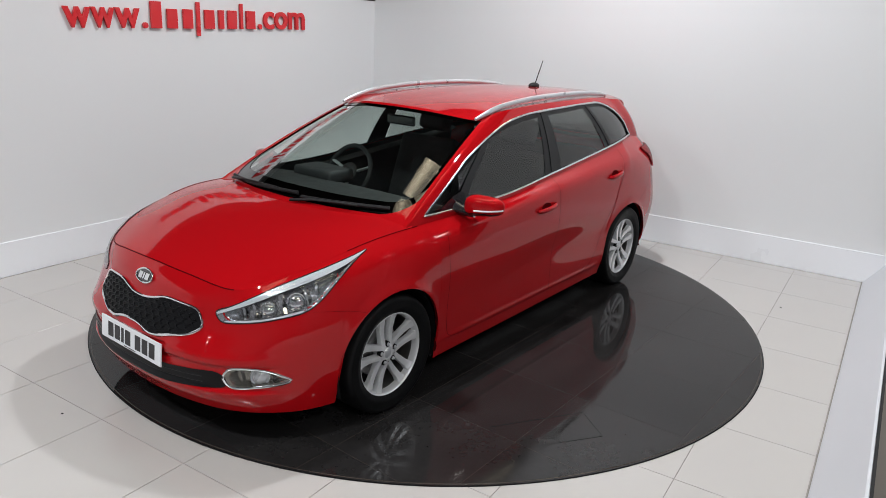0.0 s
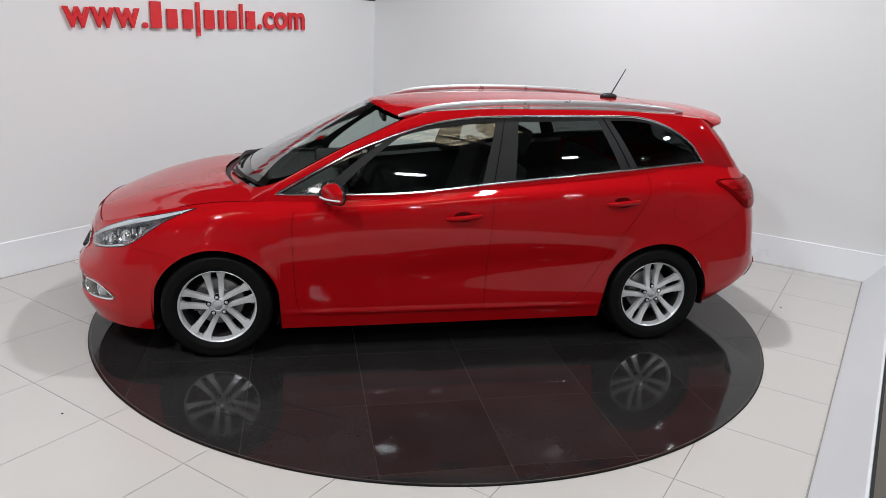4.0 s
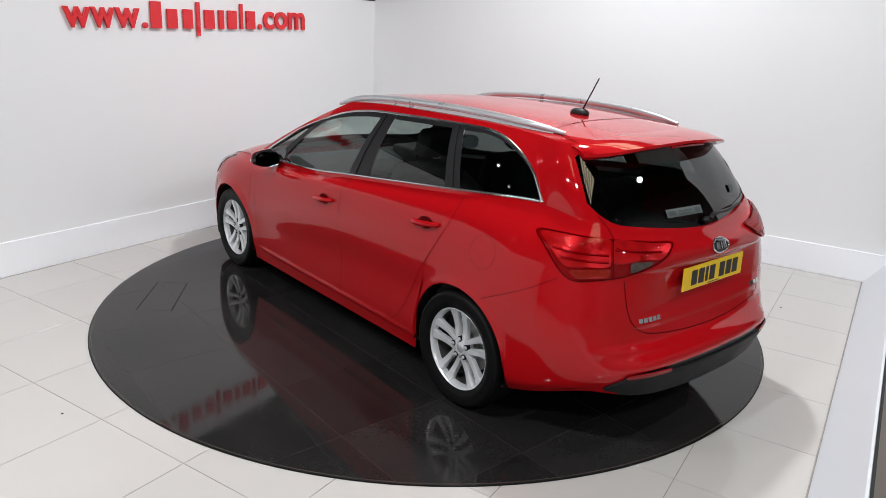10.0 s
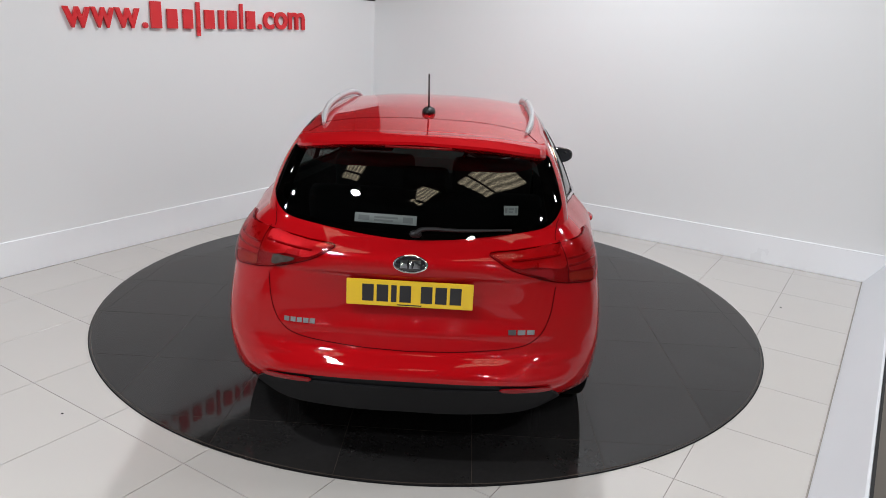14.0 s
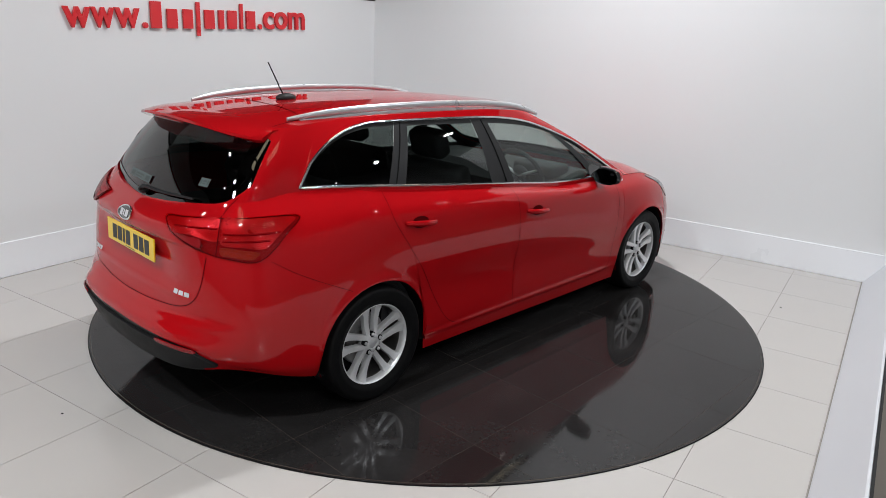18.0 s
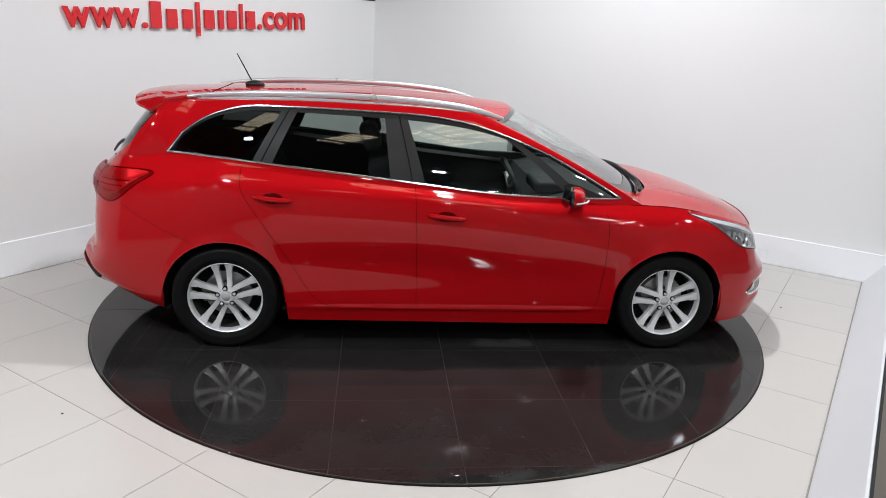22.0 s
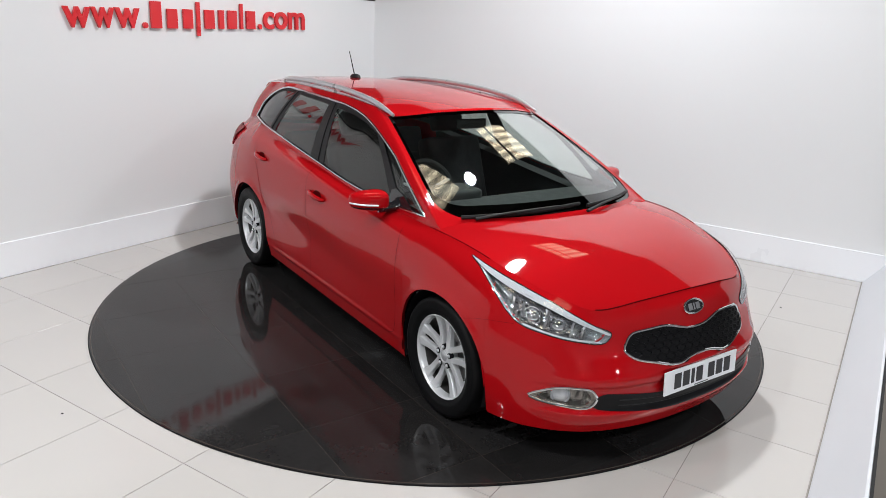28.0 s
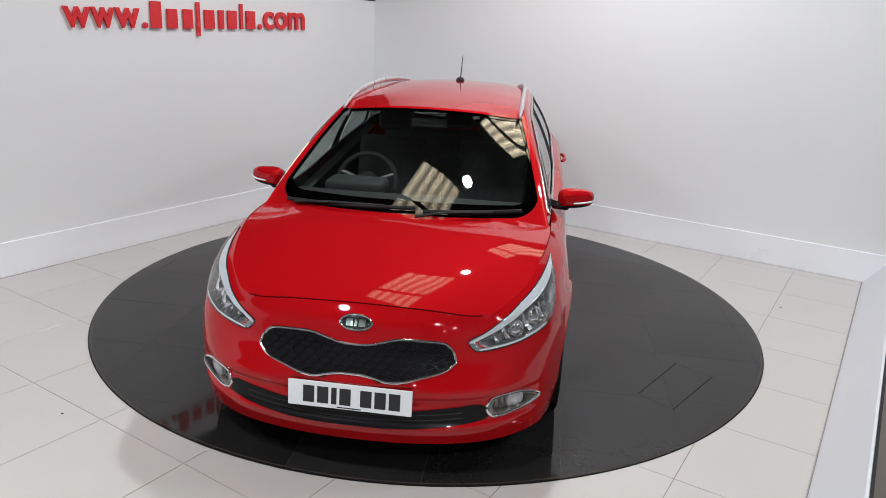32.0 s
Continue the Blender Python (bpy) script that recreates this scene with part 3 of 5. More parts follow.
US = [-c for c in reversed(COLUMNS[1:])] + COLUMNS
MIRROR = np.array([1, -1, 1])
ALL_COLUMNS = [[p * (MIRROR if u < 0 else 1) for p in SIDE[abs(u)]] for u in US]
MIDDLE = [(US[i] + US[i + 1]) / 2 for i in range(len(US) - 1)]
REAR_SPLIT, VALANCE = 42, 15

# outlines seen at a slant from outside: distance along the slant, height
HEADLIGHT = [(-.495, .862), (-.56, .846), (-.66, .820), (-.77, .791), (-.88, .755), (-.98, .714), (-1.08, .667), (-1.148, .640), (-1.145, .612), (-1.11, .592), (-1.00, .606),
             (-.87, .631), (-.76, .655), (-.69, .700), (-.62, .768), (-.55, .828)]
FOG = [(-1.09, .405), (-1.03, .414), (-.955, .408), (-.885, .388), (-.822, .355), (-.875, .335), (-.975, .322), (-1.075, .317), (-1.117, .360)]


def slant(phi, p):
    return -math.sin(radians(phi)) * p[0] + math.cos(radians(phi)) * abs(p[1])


def inside(outline, w, z, shrink=1.0):
    cw, cz = sum(p[0] for p in outline) / len(outline), sum(p[1] for p in outline) / len(outline)
    w, z = cw + (w - cw) / shrink, cz + (z - cz) / shrink
    hit = False
    for (w0, z0), (w1, z1) in zip(outline, outline[1:] + outline[:1]):
        if (z0 > z) != (z1 > z) and w < w0 + (z - z0) / (z1 - z0) * (w1 - w0):
            hit = not hit
    return hit


def lamp_hole(p):
    return p[0] > 1.3 and (inside(HEADLIGHT, slant(45, p), p[2], .90) or inside(FOG, slant(45, p), p[2], .88))


def between(lo, hi, j0=0, j1=999):
    return lambda i, j: lo < MIDDLE[i] < hi and j0 <= j < j1


panel_grid(ALL_COLUMNS, car, [
    ("front_bumper", PAINT, "", between(-4.42, 4.42)),
    ("front_wing", PAINT, "", between(4.42, 6.05)), ("front_wing", PAINT, "", between(-6.05, -4.42)),
    ("front_door", PAINT, "", between(6.05, 8.0, 6)), ("front_door", PAINT, "", between(-8.0, -6.05, 6)),
    ("rear_door", PAINT, "", between(8.0, 9.0, 6)), ("rear_door", PAINT, "", between(-9.0, -8.0, 6)),
    ("side_sill", PAINT, "", between(6.05, 9.0, 0, 6)), ("side_sill", PAINT, "", between(-9.0, -6.05, 0, 6)),
    ("rear_wing", PAINT, "", between(9.0, 12.3)), ("rear_wing", PAINT, "", between(-12.3, -9.0)),
    ("tailgate", PAINT, "", lambda i, j: abs(MIDDLE[i]) > 12.3 and j >= REAR_SPLIT),
    ("rear_bumper", PAINT, "", lambda i, j: abs(MIDDLE[i]) > 12.3 and j < REAR_SPLIT and not (abs(MIDDLE[i]) > 12.6 and j < VALANCE)),
    ("rear_valance", GRILLE_BLACK, "matt black plastic lower bumper", lambda i, j: abs(MIDDLE[i]) > 12.6 and j < VALANCE),
], lamp_hole, US)


def coons(front, rear, side, across_n, along_n, crown):
    """A domed patch between a front edge, a rear edge (functions of q from the middle to the side) and a side line."""
    f1, r1 = np.array(front(1.0)), np.array(rear(1.0))
    rows = []
    for a in range(-across_n, across_n + 1):
        q = a / across_n
        row = []
        for b in range(along_n + 1):
            s = b / along_n
            f, r = np.array(front(abs(q))), np.array(rear(abs(q)))
            lift = np.array(side(s)) - (f1 * (1 - s) + r1 * s)
            p = f * (1 - s) + r * s + lift * abs(q) ** 1.6
            p = p + np.array([0, 0, crown * 4 * s * (1 - s) * (1 - q * q)])
            if q < 0:
                p[1] = -p[1]
            row.append(p)
        rows.append(row)
    return rows


# bonnet
COWL = [(1.385, 0, .946), (1.36, .25, .945), (1.285, .50, .943), (1.09, .735, .920)]
bonnet = coons(lambda q: across(BELT, 2.0 * q), lambda q: spline(COWL, 3 * q), lambda s: across(BELT, 2.0 + 3.75 * s) if s < 1 else np.array(COWL[-1]), 26, 36, 0.034)
panel_grid(bonnet, car, [("bonnet", PAINT, "smooth red bonnet", lambda i, j: True)])

# Guide lines of the cabin, windscreen middle to rear glass middle.
CABIN_LOW = [(1.345, 0, .937), (1.308, .36, .934), (1.165, .712, .925), (1.108, .770, .908), (.40, .795, .918), (-.20, .795, .98), (-1.04, .770, 1.068), (-1.36, .735, 1.098),
             (-1.60, .675, 1.108), (-1.86, .628, 1.085), (-1.975, .36, 1.045), (-2.03, 0, 1.02)]
CABIN_TOP = [(.445, 0, 1.404), (.405, .28, 1.393), (.287, .545, 1.362), (.16, .575, 1.392), (-.06, .582, 1.410), (-.30, .582, 1.420), (-.86, .572, 1.425), (-1.15, .56, 1.42),
             (-1.40, .548, 1.405), (-1.62, .535, 1.392), (-1.70, .30, 1.418), (-1.72, 0, 1.425)]
BULGE = [.018, .018, .017, .024, .022, .022, .022, .022, .022, .022, .024, .025]


def cabin_point(u, s):
    low, top = across(CABIN_LOW, u), across(CABIN_TOP, u)
    k = spline(np.array(BULGE)[:, None], abs(u))[0]
    a, b = across(CABIN_LOW, max(abs(u) - .05, 0)), across(CABIN_LOW, min(abs(u) + .05, 11))
    along = b - a
    n = np.cross(along, top * (MIRROR if u < 0 else 1) - low * (MIRROR if u < 0 else 1))
    n /= np.linalg.norm(n) + 1e-9
    if u < 0:
        n = n * MIRROR
    return low * (1 - s) + top * s + n * k * 4 * s * (1 - s)


WS_SIDE, WS_LOW, WS_TOP = 2.10, 0.03, 0.975
RG_SIDE, RG_LOW, RG_TOP = 8.94, 0.02, 0.93


def glass_top(u):
    """Upper edge of the side glass."""
    q = abs(u) - 3.0
    if q < 0 or abs(u) > 8.0:
        return 0.06
    front = 0.52 + 0.38 * (1 - math.exp(-q * 3.2))
    rear = 1.0 if abs(u) < 6.6 else math.sqrt(max(1 - ((abs(u) - 6.6) / 1.42) ** 2.2, 0.0))
    return max(0.06, 0.06 + (front - 0.06) * rear)


GLASS_LOW = 0.06


def screen_low(u):
    """Lower edge of the windscreen, rounded up at the corners."""
    return WS_LOW + .15 * max(0.0, (abs(u) - 1.55) / .55) ** 2


def rear_top(u):
    """Upper edge of the rear glass, drawn down under the ends of the spoiler."""
    return RG_TOP - .13 * max(0.0, (9.35 - abs(u)) / .41) ** 1.6


def rear_low(u):
    """Lower edge of the rear glass, rounded up at the corners."""
    q = max(0.0, (9.55 - abs(u)) / .61)
    return RG_LOW + .20 * q ** 2.5


CAB_U = sorted(set([round(k / 16, 4) for k in range(0, 177)] + [WS_SIDE, RG_SIDE, 3.0, 3.01] + [round(7.5 + k / 50, 4) for k in range(0, 26)]))
CAB_US = [-c for c in reversed(CAB_U[1:])] + CAB_U
CAB_MID = [(CAB_US[i] + CAB_US[i + 1]) / 2 for i in range(len(CAB_US) - 1)]
N1, N2, N3 = 2, 14, 4


def cabin_levels(u):
    """Heights of a cabin column: below the opening, the opening, above it."""
    a = abs(u)
    if a <= WS_SIDE + 1e-6:
        lo, hi = screen_low(u), WS_TOP
    elif a < 3.0:
        f = (a - WS_SIDE) / (3.0 - WS_SIDE)
        lo, hi = screen_low(WS_SIDE) + (GLASS_LOW - screen_low(WS_SIDE)) * f, WS_TOP + (0.52 - WS_TOP) * f
    elif a < 8.0:
        lo, hi = GLASS_LOW, glass_top(u)
    elif a < RG_SIDE - 1e-6:
        f = (a - 8.0) / (RG_SIDE - 8.0)
        lo, hi = GLASS_LOW + (rear_low(RG_SIDE) - GLASS_LOW) * f, 0.06 + (rear_top(RG_SIDE) - 0.06) * f
    else:
        lo, hi = rear_low(u), rear_top(u)
    return ([-0.06 + (lo + 0.06) * k / N1 for k in range(N1)] + [lo + (hi - lo) * k / N2 for k in range(N2)] + [hi + (1 - hi) * k / N3 for k in range(N3 + 1)])


def open_cell(i, j):
    a = abs(CAB_MID[i])
    return N1 <= j < N1 + N2 and (a < WS_SIDE or 3.0 < a < 8.0 or a > RG_SIDE)


CABIN = [[cabin_point(u, s) for s in cabin_levels(u)] for u in CAB_US]
panel_grid(CABIN, car, [("cabin_frame", PAINT, "red pillars and window surrounds", lambda i, j: not open_cell(i, j))])
CABIN_INNER = [[p - np.array([0, 0, .004]) - (p - np.array([-.6, 0, 1.1])) * .022 for p in col] for col in CABIN]
panel_grid(CABIN_INNER, car, [("pillar_trim", TRIM, "dark inner pillar trim", lambda i, j: not open_cell(i, j) )])


def inset(rows, depth):
    P = np.array(rows)
    du, dv = np.gradient(P, axis=0), np.gradient(P, axis=1)
    N = np.cross(du, dv)
    N /= np.linalg.norm(N, axis=2, keepdims=True) + 1e-12
    return [[p - n * depth for p, n in zip(pr, nr)] for pr, nr in zip(P, N)]


def pane(name, u0, u1, s0, s1, mat, depth=0.006, nu=24, ns=14, label=""):
    """A pane or cover that follows the cabin between two columns; s0, s1 are functions of u."""
    rows = [[cabin_point(u0 + (u1 - u0) * i / nu, s0(u0 + (u1 - u0) * i / nu) + (s1(u0 + (u1 - u0) * i / nu) - s0(u0 + (u1 - u0) * i / nu)) * j / ns) for j in range(ns + 1)] for i in range(nu + 1)]
    return panel_grid(inset(rows, depth), car, [(name, mat, label, lambda i, j: True)])


pane("windscreen", -WS_SIDE, WS_SIDE, screen_low, lambda u: WS_TOP, SCREEN, 0.006, 40, 20, "clear windscreen")
pane("rear_window", RG_SIDE, 11.0, rear_low, rear_top, PRIVACY, 0.006, 24, 16, "dark-tinted rear window")
pane("rear_window", -11.0, -RG_SIDE, rear_low, rear_top, PRIVACY, 0.006, 24, 16, "dark-tinted rear window")
for sign in (1, -1):
    for name, u0, u1, mat, depth in (("front_door_window", 3.0, 4.88, GLASS, .006), ("rear_door_window", 5.16, 5.95, REAR_DOOR_GLASS, .006),
                                     ("rear_quarter_window", 6.16, 8.0, PRIVACY, .006), ("pillar_cover", 4.88, 5.16, BLACK, .002), ("pillar_cover", 5.95, 6.16, BLACK, .002)):
        pair = (u0, u1) if sign > 0 else (-u1, -u0)
        pane(name, *pair, lambda u: GLASS_LOW, glass_top, mat, depth)
        if mat is not BLACK:
            pane("window_frame", *pair, lambda u: max(GLASS_LOW, glass_top(u) - .075), glass_top, BLACK, .003, 24, 2)


def roof_side(s):
    return across(CABIN_TOP, 2.0 + 7.0 * s)


roof = coons(lambda q: across(CABIN_TOP, 2.0 * q), lambda q: across(CABIN_TOP, 11 - 2.0 * q), roof_side, 22, 44, 0.048)
panel_grid(roof, car, [("roof", PAINT, "plain red roof", lambda i, j: True)])


# the outer skin, to lay lamps, trims and gaps on
def skin_tree():
    verts, faces = [], []
    for grid in (ALL_COLUMNS, bonnet, CABIN, roof):
        n, m, base = len(grid), len(grid[0]), len(verts)
        verts += [tuple(p) for row in grid for p in row]
        faces += [(base + i * m + j, base + (i + 1) * m + j, base + (i + 1) * m + j + 1, base + i * m + j + 1) for i in range(n - 1) for j in range(m - 1)]
    return BVHTree.FromPolygons(verts, faces)


SKIN = skin_tree()


def land(phi, w, z, lift=0.0, side=1):
    """Where the slanted view phi (0 front, 90 side, 180 rear) meets the skin, raised by lift, and the outward normal there."""
    out = Vector((math.cos(radians(phi)), math.sin(radians(phi)), 0))
    along = Vector((-out.y, out.x, 0))
    at, normal, _, _ = SKIN.ray_cast(out * 4 + along * w + Vector((0, 0, z)), -out)
    if at is None:
        at, normal, _, _ = SKIN.find_nearest(out * 1.2 + along * w + Vector((0, 0, z)))
    if normal.dot(out) < 0:
        normal = -normal
    p = at + normal * lift
    return (p, normal) if side > 0 else (Vector((p.x, -p.y, p.z)), Vector((normal.x, -normal.y, normal.z)))


def SKIN_SIDE(x, z):
    return land(90, -x, z)[0].y


# wheels
def spoke(bm, angle, off):
    """One flat-faced spoke of a pair: slim at the hub, a broad stepped foot at the rim."""
    c, s = math.cos(angle), math.sin(angle)
    inner = Vector((c * .044 - s * off * .0235, .064, s * .044 + c * off * .0235))
    outer = Vector((c * .200 - s * off * .0405, .080, s * .200 + c * off * .0405))
    d = outer - inner
    t = Vector((-d.z, 0, d.x)).normalized()
    up = Vector((0, 1, 0))
    rows = []
    for k in range(15):
        f = k / 14
        p = inner + d * f
        w = .0135 + .0055 * f + .0062 * max(0.0, (f - .80) / .20) ** .5
        h = -.011 * math.sin(math.pi * f) - (.0022 if f > .84 else 0)
        rows.append([p + t * w - up * .036, p + t * w + up * (h - .006), p + t * w * .86 + up * (h - .0003), p + up * (h + .0004),
                     p - t * w * .86 + up * (h - .0003), p - t * w + up * (h - .006), p - t * w - up * .036])
    sheet(bm, rows)


def build_wheel(x, side):
    hub = new("wheel")
    hub.parent = car
    bm = bmesh.new()
    lathe(bm, [(.205, -.10), (.29, -.105), (.301, -.095), (.308, -.06), (.308, .06), (.305, .075), (.301, .090), (.296, .098), (.283, .103), (.278, .1015), (.262, .1035), (.258, .102), (.250, .1035), (.236, .097), (.2185, .089), (.210, .085), (.205, .07)], 72)
    part("tyre", bm, RUBBER, hub)
    bm = bmesh.new()
    lathe(bm, [(.1985, .048), (.2025, .066), (.2045, .078), (.209, .0855), (.213, .088), (.2165, .086), (.217, .080), (.214, .076)], 72)
    part("rim", bm, ALLOY, hub)
    bm = bmesh.new()
    lathe(bm, [(.200, -.095), (.195, .0), (.1985, .0485)], 72)
    part("rim_barrel", bm, STEEL, hub)
    for k in range(5):
        bm = bmesh.new()
        for off in (-1, 1):
            spoke(bm, math.tau * k / 5 + math.pi / 2 - .08, off)
        bmesh.ops.recalc_face_normals(bm, faces=bm.faces)
        part("twin_spoke", bm, ALLOY, hub)
    bm = bmesh.new()
    lathe(bm, [(.0, .0665), (.026, .0655), (.029, .062), (.0305, .066), (.034, .0665), (.047, .064), (.053, .058), (.056, .045), (.058, .02)], 48)
    part("hub_centre", bm, ALLOY, hub)
    bm = bmesh.new()
    lathe(bm, [(.0, .0685), (.022, .0675), (.0255, .0655), (.026, .063)], 32)
    part("hub_cap", bm, SILVER, hub)
    bm = bmesh.new()
    lathe(bm, [(.0, .005), (.07, .005), (.075, -.008), (.135, -.01), (.14, -.02), (.14, -.03), (0, -.03)], 40)
    part("brake_disc", bm, BRAKE, hub)
    bm = bmesh.new()
    verts = box(bm, .075, .150, -.045, .022, -.05, .05)
    bmesh.ops.bevel(bm, geom=bm.edges[:], offset=.012, segments=2, affect="EDGES")
    part("brake_caliper", bm, STEEL, hub)
    # dark disc closes the wheel, standing for the shade behind the spokes
    bm = bmesh.new()
    lathe(bm, [(.0, -.06), (.198, -.06)], 40)
    part("wheel_back_shade", bm, DARK, hub)
    for k in range(5):
        a = math.tau * k / 5 + math.pi / 2 - .08
        # raised dark ring: the shaded pocket round the nut, put into its colour
        bm = bmesh.new()
        lathe(bm, [(.0, .0655), (.0105, .0655), (.0105, .062), (.0145, .0655), (.0150, .045)], 18)
        bmesh.ops.translate(bm, verts=bm.verts, vec=(math.cos(a) * .050, .003, math.sin(a) * .050))
        nut_pocket = part("nut_pocket_shade", bm, DARK, hub)
        bm = bmesh.new()
        lathe(bm, [(.0, .0765), (.005, .0755), (.0085, .072), (.0098, .0655)], 14)
        bmesh.ops.translate(bm, verts=bm.verts, vec=(math.cos(a) * .050, .003, math.sin(a) * .050))
        part("nut_cap", bm, SILVER, nut_pocket)
    for a in (.9,):
        bm = bmesh.new()
        box(bm, -.017, .017, -.004, .004, -.012, .012, Matrix.Rotation(-a - 2.2, 4, "Y") @ Matrix.Translation((.1945, .03, 0)))
        part("balance_weight", bm, SILVER, hub)
    hub.matrix_basis = pose(x, side * .775, .308 + .006, 0, 0, 0 if side > 0 else 180)
    return hub


for x in AXLES:
    for side in (1, -1):
        build_wheel(x, side)
        bm = bmesh.new()
        rows = [[(x + (ARCH + .004) * math.cos(a), side * y, max(WHEEL_Z + (ARCH + .004) * math.sin(a), .19 if x > 0 else .245)) for y in (.50, .60, .70, .80, .858)] for a in [math.radians(-25 + 230 * k / 40) for k in range(41)]]
        sheet(bm, rows)
        bm.faces.new([bm.verts.new(r[0]) for r in rows])
        part("wheel_arch_liner", bm, DARK, car)
        bm = bmesh.new()
        lip = []
        for k in range(49):
            a = math.radians(-20 + 220 * k / 48)
            px, pz = x + (ARCH + .002) * math.cos(a), WHEEL_Z + (ARCH + .002) * math.sin(a)
            if pz > (.20 if x > 0 else .24):
                lip.append((px, pz))
        rows = []
        for px, pz in lip:
            hit = SKIN_SIDE(px, max(pz + .004, .20))
            rows.append([(px, side * (hit + .0005), pz), (px, side * (hit - .016), pz)])
        sheet(bm, rows)
        # red lip given the dark gap colour, as if it lay in shade
        part("wheel_arch_lip", bm, GAP_AND_SHADE, car)
bm = bmesh.new()
box(bm, -1.75, 1.85, -.62, .62, .22, .29)
part("underbody", bm, DARK, car)


# ---- car: lamps, grille, trims ----
def ring_outline(outline, steps=4):
    """A smooth closed outline through the given corners."""
    pts = np.array(outline, float)
    n = len(pts)
    out = []
    for i in range(n):
        p0, p1, p2, p3 = pts[i - 1], pts[i], pts[(i + 1) % n], pts[(i + 2) % n]
        for k in range(steps):
            f = k / steps
            out.append(0.5 * (2 * p1 + (p2 - p0) * f + (2 * p0 - 5 * p1 + 4 * p2 - p3) * f * f + (3 * p1 - p0 - 3 * p2 + p3) * f ** 3))
    return out


def patch(name, outline, phi, mat, side=1, lift=.003, rings=6, dish=None, edge=.0, parent=None, label="", steps=4, scale=1.0):
    """A piece that follows the skin inside an outline; dish(r) adds depth from the middle (0) to the rim (1)."""
    ring = ring_outline(outline, steps) if steps > 1 else [np.array(p, float) for p in outline]
    mid = sum(ring) / len(ring)
    ring = [mid + (p - mid) * scale for p in ring]
    bm = bmesh.new()
    rows = []
    for k in range(rings + 1):
        r = 1 - k / rings * .999
        rows.append([land(phi, *(mid + (p - mid) * r), lift + (dish(r) if dish else 0), side)[0] for p in ring])
    if edge:
        rows.insert(0, [land(phi, *p, lift - edge, side)[0] for p in ring])
    sheet(bm, rows, wrap=True)
    bmesh.ops.remove_doubles(bm, verts=bm.verts, dist=1e-4)
    bmesh.ops.recalc_face_normals(bm, faces=bm.faces)
    ob = part(name, bm, mat, parent or car, label)
    return ob


def outline_tube(name, outline, phi, mat, radius, side=1, lift=.002, steps=4, flat=1.0, parent=None, label="", closed=True):
    ring = ring_outline(outline, steps) if closed else [spline(outline, i * (len(outline) - 1) / (len(outline) * steps - 1)) for i in range(len(outline) * steps)]
    bm = bmesh.new()
    tube(bm, [land(phi, *p, lift, side)[0] for p in ring], radius, 8, flat, closed)
    return part(name, bm, mat, parent or car, label)


def seam(name, points, phi, width=.0045, side=1, count=40, mat=GAP_AND_SHADE, lift=.0012):
    """A thin dark panel gap along points."""
    line = [spline(points, i * (len(points) - 1) / (count - 1)) for i in range(count)]
    spots = [land(phi, *p, lift, side) for p in line]
    bm = bmesh.new()
    rows = []
    for i, (p, n) in enumerate(spots):
        t = spots[min(i + 1, count - 1)][0] - spots[max(i - 1, 0)][0]
        s = t.cross(n).normalized() * width / 2
        rows.append([p - s, p + n * -.0002, p + s])
    sheet(bm, rows)
    return part(name, bm, mat, car)


